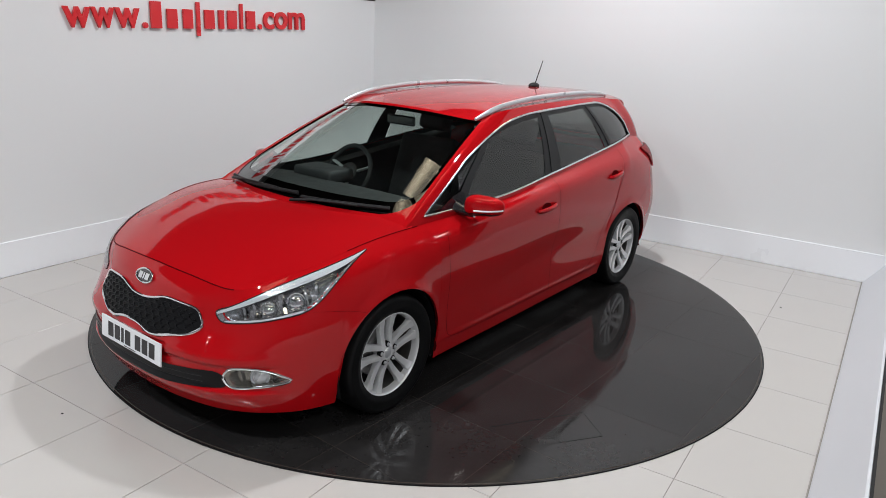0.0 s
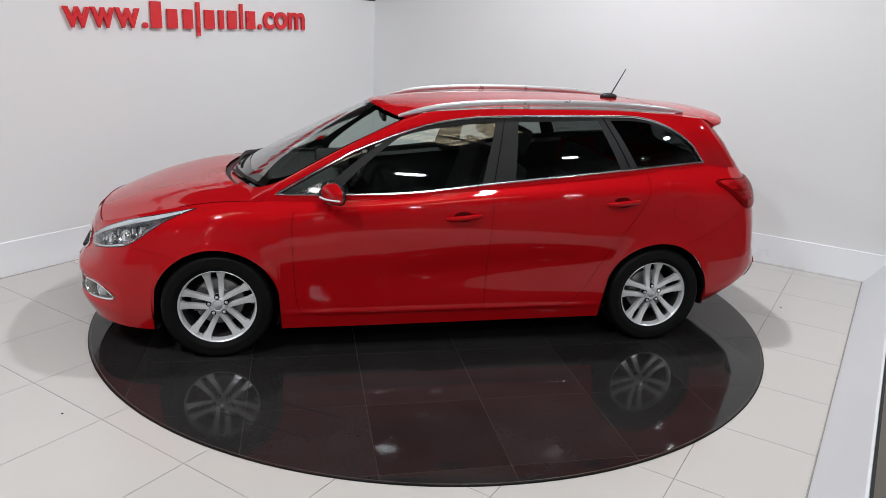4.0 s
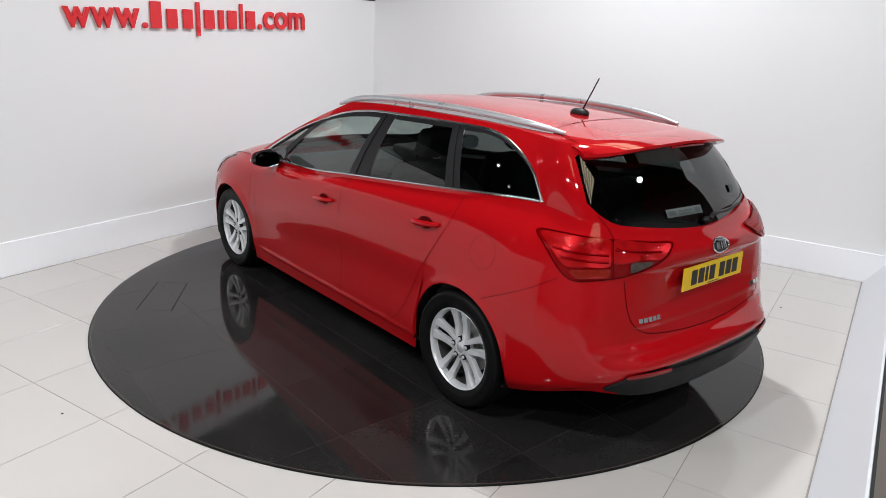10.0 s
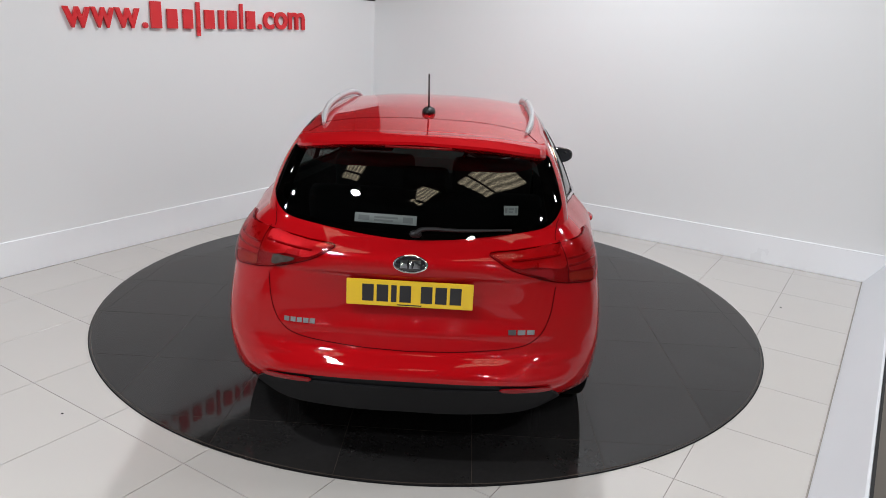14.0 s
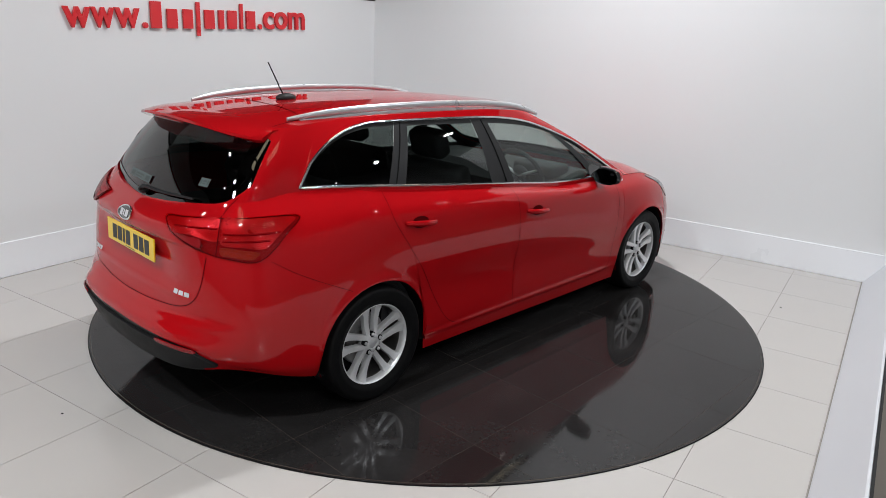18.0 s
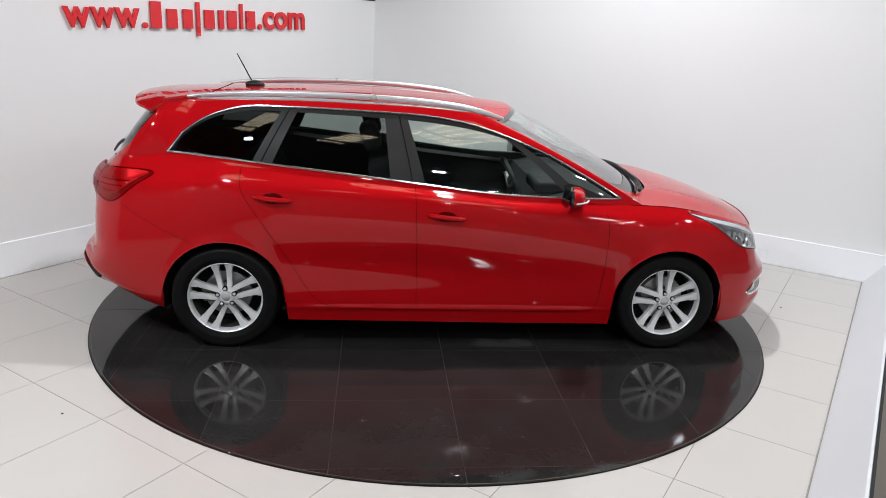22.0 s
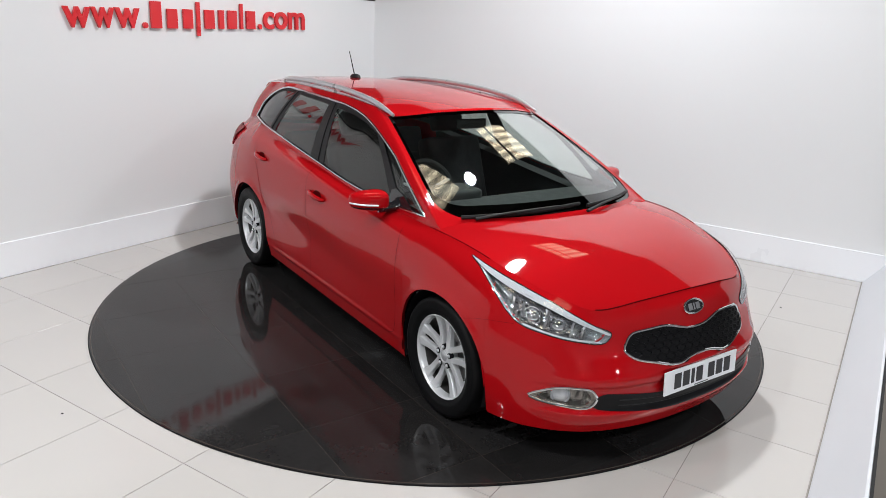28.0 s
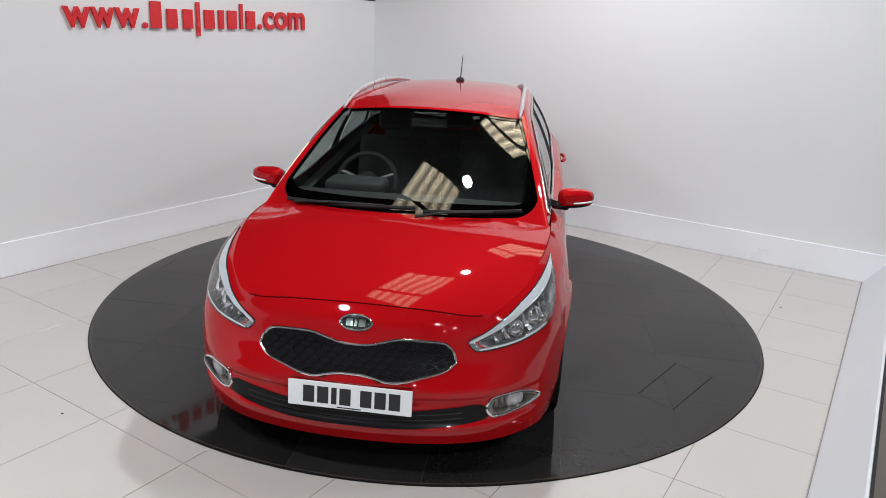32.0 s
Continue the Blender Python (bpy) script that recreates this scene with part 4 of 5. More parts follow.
for side in (1, -1):
    # headlight: bowl, silver brow, projectors, clear cover
    lamp = patch("headlight", HEADLIGHT, 45, LAMP_BOWL, side, .0015, 14, lambda r: -.052 * min(1, max(0, .87 - r) * 8), .004, label="swept-back headlight with clear cover and silver brow")
    patch("inner_reflector", [(-.70, .735), (-.80, .725), (-.92, .690), (-1.02, .650), (-1.00, .618), (-.88, .640), (-.77, .668), (-.71, .700)], 45, LAMP_BOWL, side, -.040, 5, lambda r: -.010 * (1 - r * r), parent=lamp)
    patch("brow", [(-.50, .861), (-.56, .844), (-.66, .817), (-.77, .788), (-.88, .752), (-.98, .711), (-1.08, .664), (-1.142, .636), (-1.138, .628), (-1.07, .655), (-.97, .694), (-.87, .732), (-.76, .767), (-.66, .796), (-.57, .826)], 45, LIGHT_STRIP, side, .0025, 3, parent=lamp, label="white light strip")
    patch("lower_strip", [(-.775, .655), (-.87, .635), (-1.00, .610), (-1.105, .596), (-1.10, .602), (-1.00, .6165), (-.87, .642), (-.78, .662)], 45, LIGHT_STRIP, side, .0022, 2, parent=lamp)
    for w, z, r in ((-.925, .670, .036), (-.800, .700, .040)):
        at, normal = land(45, w, z, -.034, side)
        bm = bmesh.new()
        lathe(bm, [(.0, .016), (r * .5, .013), (r * .82, .004), (r * .86, .0), (r * .9, .006), (r, .009), (r * 1.08, .004), (r * 1.1, -.02)], 24, "z")
        bmesh.ops.transform(bm, matrix=Matrix.Translation(at) @ normal.to_track_quat("Z", "Y").to_matrix().to_4x4(), verts=bm.verts)
        part("projector", bm, CHROME, lamp)
    for w, z0, z1 in ((-.700, .770, .705), (-.745, .755, .672), (-.862, .735, .650), (-.985, .688, .625), (-1.035, .668, .618), (-1.10, .640, .610)):
        bm = bmesh.new()
        tube(bm, [land(45, w - .014 + .028 * k / 6, z0 + (z1 - z0) * k / 6, -.028 - .012 * math.sin(math.pi * k / 6), side)[0] for k in range(7)], .0155, 6, .6)
        part("reflector_web", bm, CHROME, lamp)
    patch("cover", HEADLIGHT, 45, LENS, side, .0055, 6, parent=lamp, label="clear headlight cover", edge=.006)
    outline_tube("lamp_gap", HEADLIGHT, 45, DARK, .0022, side, .001, 3, parent=lamp)
    # fog lamp in a bright bezel
    fog = patch("fog_lamp", FOG, 45, FOG_BOWL, side, .0015, 12, lambda r: -.03 * min(1, max(0, .84 - r) * 6), label="fog lamp in a chrome bezel", scale=.97)
    outline_tube("bezel", FOG, 45, CHROME, .0062, side, .002, parent=fog)
    at, normal = land(45, -.960, .365, -.016, side)
    bm = bmesh.new()
    lathe(bm, [(.0, .016), (.015, .014), (.030, .006), (.036, .0), (.040, .006), (.044, .002), (.045, -.02)], 24, "z")
    bmesh.ops.transform(bm, matrix=Matrix.Translation(at) @ normal.to_track_quat("Z", "Y").to_matrix().to_4x4(), verts=bm.verts)
    part("fog_lens", bm, SILVER, fog)
    for w, z0, z1 in ((-1.075, .396, .332), (-1.042, .398, .334), (-.905, .376, .346)):
        bm = bmesh.new()
        tube(bm, [land(45, w + .012 * k / 6, z0 + (z1 - z0) * k / 6, -.020, side)[0] for k in range(7)], .004, 6)
        part("fog_rib", bm, GLOSS_BLACK, fog)
    patch("fog_cover", FOG, 45, LENS, side, .003, 3, parent=fog, scale=.93)

GRILLE_HALF = [(0, .613), (.06, .616), (.115, .629), (.19, .645), (.30, .640), (.368, .630), (.400, .600), (.415, .565), (.408, .548), (.368, .524), (.285, .506), (.215, .490), (.15, .487), (.095, .500), (.045, .508), (0, .509)]
GRILLE = GRILLE_HALF + [(-y, z) for y, z in GRILLE_HALF[-2:0:-1]]
grille = patch("grille", GRILLE, 0, DARK, 1, .003, 12, label="black honeycomb grille in a chrome frame", steps=2)
outline_tube("grille_frame", GRILLE, 0, CHROME, .0062, 1, .004, 3, parent=grille, label="chrome frame")


def honeycomb():
    bm = bmesh.new()
    cell_w, cell_h, k = .048, .0235, 0
    for j in range(-4, 5):
        for i in range(-10, 11):
            y, z = (i + (j % 2) * .5) * cell_w, .568 + j * cell_h
            if not inside(GRILLE, y, z, .95):
                continue
            shape = [(-.5, -.2), (0, -.62), (.5, -.2), (.5, .2), (0, .62), (-.5, .2)]
            outer = [land(0, y + a * cell_w, z + b * cell_h * 1.05, .007)[0] for a, b in shape]
            inner = [land(0, y + a * cell_w * .76, z + b * cell_h * .78, .007)[0] for a, b in shape]
            low = [land(0, y + a * cell_w * .70, z + b * cell_h * .7, .0025)[0] for a, b in shape]
            sheet(bm, [outer, inner, low], wrap=True)
    bmesh.ops.recalc_face_normals(bm, faces=bm.faces)
    tagged(part("grille_mesh", bm, GRILLE_BLACK, grille, "gloss black honeycomb", smooth=False), kind="stuff")


honeycomb()
INTAKE = [(0, .366), (.28, .364), (.42, .374), (.515, .388), (.562, .360), (.545, .312), (.36, .292), (.18, .283), (0, .281), (-.18, .283), (-.36, .292), (-.545, .312), (-.562, .360), (-.515, .388), (-.42, .374), (-.28, .364)]
intake = patch("lower_intake", INTAKE, 0, GRILLE_BLACK, 1, .003, 18, label="matt black lower air intake")
for z in (.312, .338):
    bm = bmesh.new()
    tube(bm, [land(0, y, z + .02 * (abs(y) / .5) ** 2, .002)[0] for y in np.linspace(-.46, .46, 21)], .0035, 6)
    part("intake_bar", bm, BLACK, intake)
bm = bmesh.new()
tube(bm, [land(0, y, .194, -.012)[0] for y in np.linspace(-.50, .50, 31)], .012, 8, .8)
part("front_lip", bm, BLACK, car)


# number plates, with plain bars for the characters
def number_plate(x, z, lean, turn, mat, label):
    plate = new("number_plate")
    plate.parent = car
    bm = bmesh.new()
    verts = box(bm, -.004, .004, -.26, .26, -.0555, .0555)
    part("plate", bm, mat, plate, label, smooth=False, bevel=.0025)
    y = -.195
    for k in range(7):
        w = .022 if k in (2,) else .047
        bm = bmesh.new()
        box(bm, .0035, .0052, y, y + w, -.036, .036)
        part("character_bar", bm, INK, plate, smooth=False)
        y += w + (.040 if k == 3 else .0125)
    bm = bmesh.new()
    box(bm, .0035, .0048, -.05, .05, -.050, -.0455)
    part("maker_bar", bm, INK, plate, smooth=False)
    plate.matrix_basis = pose(x, 0, z, 0, lean, turn)


number_plate(2.249, .408, -5, 0, PLATE_WHITE, "white front number plate with plain bars")
number_plate(-2.104, .822, -2, 180, PLATE_YELLOW, "yellow rear number plate with plain bars")


def oval_badge(phi, z, name):
    badge = patch(name, [(.066 * math.cos(a), z + .0275 * math.sin(a)) for a in np.linspace(0, math.tau, 17)[:-1]], phi, GLOSS_BLACK, 1, .006, 3, lambda r: .002 * (1 - r * r), .006, label="oval badge with a chrome rim and plain bars", steps=2)
    outline_tube("badge_rim", [(.066 * math.cos(a), z + .0275 * math.sin(a)) for a in np.linspace(0, math.tau, 17)[:-1]], phi, CHROME, .0045, 1, .006, 2, parent=badge)
    for w0, w1 in ((-.040, -.012), (-.005, .005), (.012, .040)):
        patch("badge_bar", [(w0, z - .013), (w1, z - .013), (w1, z + .013), (w0, z + .013)], phi, CHROME, 1, .0095, 2, parent=badge, steps=1)


oval_badge(0, .698, "front_badge")
oval_badge(180, .953, "rear_badge")
for name, w0, w1, z in (("model_badge", -.525, -.388, .674), ("trim_badge", .414, .530, .673)):
    n = 5 if name == "model_badge" else 3
    first = None
    for k in range(n):
        a0 = w0 + (w1 - w0) * k / n
        a1 = a0 + (w1 - w0) / n * .82
        first_ob = patch(name if k == 0 else "badge_bar", [(a0, z - .010), (a1, z - .010), (a1, z + .010), (a0, z + .010)], 180, CHROME, 1, .004, 2, None, .004, parent=first, steps=1, label="chrome badge of plain bars" if k == 0 else "")
        first = first or first_ob

# tail lamps, slanted view from the rear corner
TAIL = [(.628, 1.022), (.72, 1.034), (.85, 1.032), (1.00, 1.020), (1.13, 1.008), (1.225, .998), (1.218, .972), (1.18, .940), (1.08, .902), (.99, .878), (.89, .864), (.79, .856), (.73, .890), (.67, .965)]
for side in (1, -1):
    tail = patch("tail_lamp", TAIL, 135, LAMP_DEEP, side, .002, 12, None, .005, label="wraparound red tail lamp with amber and clear sections")
    patch("brake_section", [(.646, 1.018), (.72, 1.029), (.85, 1.028), (.940, 1.021), (.940, .926), (.85, .918), (.768, .910), (.738, .922), (.688, .975)], 135, LAMP_RED, side, .0085, 6, lambda r: -.006 * (1 - r * r), parent=tail)
    patch("inner_brake_section", [(.954, 1.020), (1.06, 1.011), (1.13, 1.003), (1.215, .993), (1.205, .970), (1.165, .945), (1.09, .948), (.954, .936)], 135, LAMP_RED, side, .0085, 6, lambda r: -.006 * (1 - r * r), parent=tail)
    patch("indicator_section", [(.776, .898), (.85, .907), (.936, .912), (.936, .880), (.89, .874), (.81, .866), (.786, .876)], 135, LAMP_AMBER, side, .0085, 4, lambda r: -.003 * (1 - r * r), parent=tail, label="amber indicator section")
    patch("reversing_section" if side > 0 else "fog_section", [(1.03, .934), (1.08, .938), (1.125, .937), (1.112, .924), (1.07, .910), (1.03, .902)], 135, LAMP_CLEAR if side > 0 else LAMP_DEEP, side, .0175, 4, None, .004, parent=tail, label="smoked clear reversing section" if side > 0 else "dark red fog lamp section")
    for w0, w1, z0, z1 in ((.70, .932, .974, .966), (.735, .932, .944, .938), (.96, 1.17, .984, .972)):
        bm = bmesh.new()
        tube(bm, [land(135, w0 + (w1 - w0) * k / 12, z0 + (z1 - z0) * k / 12, .0075, side)[0] for k in range(13)], .0045, 6)
        part("light_guide", bm, LAMP_GUIDE, tail)
    patch("lens", TAIL, 135, RED_LENS, side, .0135, 8, lambda r: .003 * (1 - r ** 4), parent=tail, label="glossy clear lamp cover", edge=.013)
    seam("tailgate_gap", [(.948, 1.036), (.935, 1.058), (.912, 1.085), (.885, 1.112)], 135, .0035, side, 12)
    seam("tail_lamp_gap", [(.945, 1.03), (.948, .96), (.955, .87)], 135, .005, side, 12, GAP_AND_SHADE, .0175)
    outline_tube("lamp_edge", TAIL, 135, GAP_AND_SHADE, .002, side, .003, 3, parent=tail)
    # reflector in the bumper and tailgate shut lines
    patch("bumper_reflector", [(.40, .464), (.50, .460), (.60, .449), (.598, .434), (.50, .442), (.40, .448)], 180, LAMP_DEEP, -side, .014, 2, None, .006, steps=2)
    seam("tailgate_gap", [(-.60, .86), (-.585, .74), (-.545, .655), (-.46, .610), (-.25, .588), (0, .580)], 180, .004, side, 40)
    # doors
    seam("door_gap", [(-.952, .862), (-.965, .78), (-.962, .62), (-.955, .45), (-.94, .31), (-.90, .262), (-.80, .250)], 90, .0028, side, 50)
    seam("door_gap", [(.185, .985), (.178, .85), (.168, .60), (.163, .40), (.160, .262)], 90, .0028, side)
    seam("door_gap", [(1.165, 1.075), (1.165, .98), (1.13, .90), (1.05, .78), (.93, .60), (.83, .43), (.77, .34), (.70, .285), (.62, .262)], 90, .0028, side, 50)
    seam("door_gap", [(-.80, .250), (-.4, .247), (.0, .250), (.35, .256), (.62, .262)], 90, .0028, side)
    bm = bmesh.new()
    tube(bm, [Vector(across(BELT, side * 2.05 * k / 24)) + Vector((0, 0, .0005)) for k in range(25)], .0028, 6)
    part("bonnet_gap", bm, GAP_AND_SHADE, car)
    bm = bmesh.new()
    tube(bm, [Vector(across(BELT, side * (4.55 + 1.2 * k / 16))) + Vector((0, 0, .0005)) for k in range(17)], .0020, 6)
    part("bonnet_gap", bm, GAP_AND_SHADE, car)
    seam("bumper_gap", [(-1.83, .652), (-1.74, .640), (-1.66, .625), (-1.59, .606)], 90, .0011, side, 20)
    seam("bumper_gap", [(1.44, .65), (1.52, .688), (1.634, .742), (1.736, .797), (1.826, .855)], 90, .0022, side, 20)
    # handles
    for x, z in ((-.005, .835), (-.985, .915)):
        bm = bmesh.new()
        p0, p1 = land(90, -x - .105, z - .010, 0, side)[0], land(90, -x + .105, z + .010, 0, side)[0]
        line = []
        for k in range(15):
            f = k / 14
            p = p0.lerp(p1, f)
            line.append(p + Vector((0, side * (.004 + .028 * math.sin(math.pi * min(max(f, .0), 1)) ** .5), 0)))
        tube(bm, line, .0135, 10, 1.15, taper=lambda f: .55 + .45 * math.sin(math.pi * f) ** .4)
        handle = part("door_handle", bm, PAINT, car)
        # flat disc: the shade of the hand recess is put into its colour
        patch("handle_cup_shade", [(-x + .058 * math.cos(a), z + .030 * math.sin(a)) for a in np.linspace(0, math.tau, 13)[:-1]], 90, GAP_AND_SHADE, side, .0015, 3, parent=handle, steps=2)
    # round fuel flap on the car's left flank
    if side > 0:
        seam("fuel_flap_gap", [(1.407 + .079 * math.cos(a), .868 + .079 * math.sin(a)) for a in np.linspace(0, math.tau, 25)], 90, .0015, side, 60)


VALANCE_LINE = [(0, .452), (.25, .450), (.42, .446), (.56, .439), (.605, .428), (.648, .388), (.640, .360), (.50, .332), (.25, .322), (0, .326)]
patch("rear_valance_cover", VALANCE_LINE + [(-y, z) for y, z in VALANCE_LINE[-2:0:-1]], 180, VALANCE_BLACK, 1, .012, 18, None, .014, label="matt black plastic lower bumper", steps=4)

# glass surround, bright trims
def along_cabin(us, level, depth=0.0):
    return [Vector(cabin_point(u, level(u))) for u in us]


for sign in (1, -1):
    low = along_cabin([sign * (3.0 + 5.0 * k / 80) for k in range(81)], lambda u: GLASS_LOW)
    top = along_cabin([sign * (3.0 + 5.0 * (k / 80) ** 1.3) for k in range(81)], lambda u: glass_top(u) if abs(u) > 3.001 else .52)
    front = [Vector(cabin_point(sign * 3.0, .06 + .46 * k / 19)) for k in range(20)]
    loop = low[::-1][:-1] + front + top[1:-1]
    bm = bmesh.new()
    tube(bm, [p + Vector((0, sign * .003, 0)) for p in loop], .0072, 8, 1.0, True)
    part("window_surround", bm, TRIM_CHROME, car, "chrome trim round the side windows")
    for u in (4.99, 6.06):
        bm = bmesh.new()
        tube(bm, [Vector(cabin_point(sign * u, .07 + .8 * k / 12)) + Vector((0, sign * .0, 0)) for k in range(13)], .003, 6)
        part("pillar_gap", bm, DARK, car)
    bm = bmesh.new()
    sheet(bm, [[Vector(cabin_point(sign * (u - .20 * k / 12), .06 + (glass_top(u - .20) - .08) * k / 12)) + Vector((0, sign * .001, 0)) for k in range(13)] for u in (3.40, 3.44, 3.48, 3.52)])
    part("window_divider", bm, BLACK, car)

# black borders of windscreen and rear glass
def border(name, u0, u1, s0, s1, depth=.003, n=40):
    pane(name, u0, u1, s0 if callable(s0) else lambda u: s0, s1 if callable(s1) else lambda u: s1, BLACK_EDGE, depth, n, 2)


border("windscreen_border", -WS_SIDE, WS_SIDE, screen_low, lambda u: screen_low(u) + .10)
border("windscreen_border", -WS_SIDE, WS_SIDE, .945, WS_TOP)
for sgn in (1, -1):
    a, b = (1.98, WS_SIDE) if sgn > 0 else (-WS_SIDE, -1.98)
    border("windscreen_border", a, b, lambda u: screen_low(u) + .10, .945, .003, 3)
    a, b = (RG_SIDE, 9.30) if sgn > 0 else (-9.30, -RG_SIDE)
    border("rear_window_border", a, b, rear_low, rear_top, .003, 16)
    a, b = (9.30, 11.0) if sgn > 0 else (-11.0, -9.30)
    border("rear_window_border", a, b, rear_low, lambda u: rear_low(u) + .05, .003, 20)
    border("rear_window_border", a, b, lambda u: rear_top(u) - .07, rear_top, .003, 20)

# scuttle panel and wipers
bm = bmesh.new()
rows = []
for k in range(-30, 31):
    q = k / 30
    a = spline(COWL, 3 * abs(q) * .93)
    b = cabin_point(abs(q) * 1.76, .04 + .06 * max(0, abs(q) * 1.76 - 1.5))
    rows.append([Vector((a[0] - .004, math.copysign(a[1], q), a[2] - .012)), Vector(((a[0] + b[0]) / 2, math.copysign((a[1] + b[1]) / 2, q), (a[2] + b[2]) / 2 - .018)), Vector((b[0], math.copysign(b[1], q), b[2] - .004))])
sheet(bm, rows)
bmesh.ops.recalc_face_normals(bm, faces=bm.faces)
part("scuttle", bm, GRILLE_BLACK, car, "black plastic scuttle panel below the windscreen")


def wiper(points, name="wiper"):
    bm = bmesh.new()
    tube(bm, smooth_line(points, 20), .011, 8, .7, taper=lambda f: 1.1 - .5 * f)
    arm = part(name, bm, BLACK, car)
    return arm


def on_screen(u, s, lift):
    p, q = cabin_point(u, s), cabin_point(u, s + .02)
    r = cabin_point(u + .02, s)
    n = Vector(np.cross(np.array(r) - p, np.array(q) - p)).normalized()
    if n.z < 0:
        n = -n
    return Vector(p) + n * lift


w = wiper([on_screen(-1.55, .01, .02), on_screen(-1.1, .035, .030), on_screen(-.2, .06, .022)])
bm = bmesh.new()
tube(bm, [on_screen(-1.72 + 1.95 * k / 16, .03 + .035 * k / 16, .012) for k in range(17)], .008, 6, 1.4)
part("blade", bm, BLACK, w)
w = wiper([on_screen(.25, .0, .02), on_screen(.7, .03, .030), on_screen(1.3, .05, .022)])
bm = bmesh.new()
tube(bm, [on_screen(.35 + 1.35 * k / 16, .045 + .025 * k / 16, .012) for k in range(17)], .008, 6, 1.4)
part("blade", bm, BLACK, w)


def on_rear(y, z, lift):
    return land(180, -y, z, lift)[0]


bm = bmesh.new()
tube(bm, smooth_line([on_rear(-.01, 1.050, .028), on_rear(-.05, 1.066, .034), on_rear(-.20, 1.066, .028), on_rear(-.40, 1.070, .020)], 18), .011, 8, .8, taper=lambda f: 1.3 - .7 * f)
part("rear_wiper", bm, BLACK, car)
bm = bmesh.new()
bmesh.ops.create_uvsphere(bm, u_segments=16, v_segments=10, radius=.021, matrix=Matrix.Translation(on_rear(-.01, 1.050, .012)) @ Matrix.Diagonal((1, 1.25, .8, 1)))
part("rear_wiper_hub", bm, BLACK, car)

# door mirrors
def soft(v, k):
    return math.copysign(abs(v) ** k, v)


MIRROR_X = .742
for side in (1, -1):
    def housing():
        bm = bmesh.new()
        bmesh.ops.create_uvsphere(bm, u_segments=48, v_segments=32, radius=1)
        for v in bm.verts:
            x, y, z = v.co
            y, z = soft(y, .62), soft(z, .66)
            out = (y + 1) / 2
            x = x * (.082 if x > 0 else .045) * (1 - .30 * out)
            v.co = (x + MIRROR_X - .045 * out, side * (.918 + .104 * y), .968 + .064 * z * (1 - .26 * out) + .004 * out)
        if side < 0:
            bmesh.ops.reverse_faces(bm, faces=bm.faces[:])
        return bm

    def dark_zone(f):
        c = f.calc_center_median()
        return c.z < .934 + .010 * (abs(c.y) - .82) / .2 or c.x < MIRROR_X - .008 - .04 * (abs(c.y) - .82) / .2

    bm = housing()
    bmesh.ops.delete(bm, geom=[f for f in bm.faces if dark_zone(f)], context="FACES")
    mirror = part("door_mirror", bm, PAINT, car, "red door mirror with a black base and silver repeater strip")
    bm = housing()
    bmesh.ops.delete(bm, geom=[f for f in bm.faces if not dark_zone(f)], context="FACES")
    part("mirror_base", bm, GLOSS_BLACK, mirror)
    bm = bmesh.new()
    bmesh.ops.create_circle(bm, cap_ends=True, segments=36, radius=1)
    for v in bm.verts:
        v.co = (MIRROR_X - .067 - .004 * v.co.y + .010 * v.co.x, side * (.916 + .090 * soft(v.co.y, .75)), .968 + .050 * soft(v.co.x, .75))
    part("mirror_glass", bm, DARK_MIRROR, mirror)
    bm = bmesh.new()
    tube(bm, [(MIRROR_X + .069 - .045 * f - .058 * f ** 4, side * (.905 + .1165 * f), .957 + .004 * f) for f in np.linspace(0, 1, 14)], .0055, 6, .9)
    part("repeater", bm, PLATE_WHITE, mirror)
    bm = bmesh.new()
    tube(bm, smooth_line([(MIRROR_X + .037, side * .760, .950), (MIRROR_X + .032, side * .795, .938), (MIRROR_X + .017, side * .835, .926), (MIRROR_X + .007, side * .875, .922)], 12), .036, 12, .7, taper=lambda f: 1.15 - .4 * f)
    part("mirror_arm", bm, GLOSS_BLACK, mirror)
    bm = bmesh.new()
    foot = [Vector(cabin_point(side * u, s)) + Vector((0, side * .004, 0)) for u, s in ((3.20, .065), (3.22, .12), (3.27, .19), (3.34, .22), (3.43, .19), (3.50, .12), (3.54, .065))]
    bm.faces.new([bm.verts.new(p) for p in foot])
    part("mirror_foot", bm, GLOSS_BLACK, mirror)

# roof rails, aerial
for side in (1, -1):
    bm = bmesh.new()
    tube(bm, smooth_line([(.345, side * .552, 1.362), (.22, side * .556, 1.396), (.05, side * .556, 1.428), (-.25, side * .553, 1.453), (-.65, side * .547, 1.463), (-1.05, side * .530, 1.458), (-1.33, side * .502, 1.440), (-1.51, side * .470, 1.418)], 60), .0135, 12, 1.3, taper=lambda f: .55 + .45 * min(1, 6 * f, 6 * (1 - f)))
    rail = part("roof_rail", bm, SILVER, car, "satin silver roof rail")
    bm = bmesh.new()
    tube(bm, smooth_line([(.20, side * .556, 1.376), (-.05, side * .556, 1.404), (-.65, side * .549, 1.428), (-1.1, side * .530, 1.424), (-1.45, side * .482, 1.404)], 40), .011, 8, 1.3)
    part("rail_foot", bm, SILVER, rail)
bm = bmesh.new()
bmesh.ops.create_uvsphere(bm, u_segments=20, v_segments=10, radius=1, matrix=Matrix.Translation((-1.20, 0, 1.462)) @ Matrix.Diagonal((.062, .034, .026, 1)))
aerial = part("aerial_base", bm, BLACK, car, "black roof aerial with a raked rod")
bm = bmesh.new()
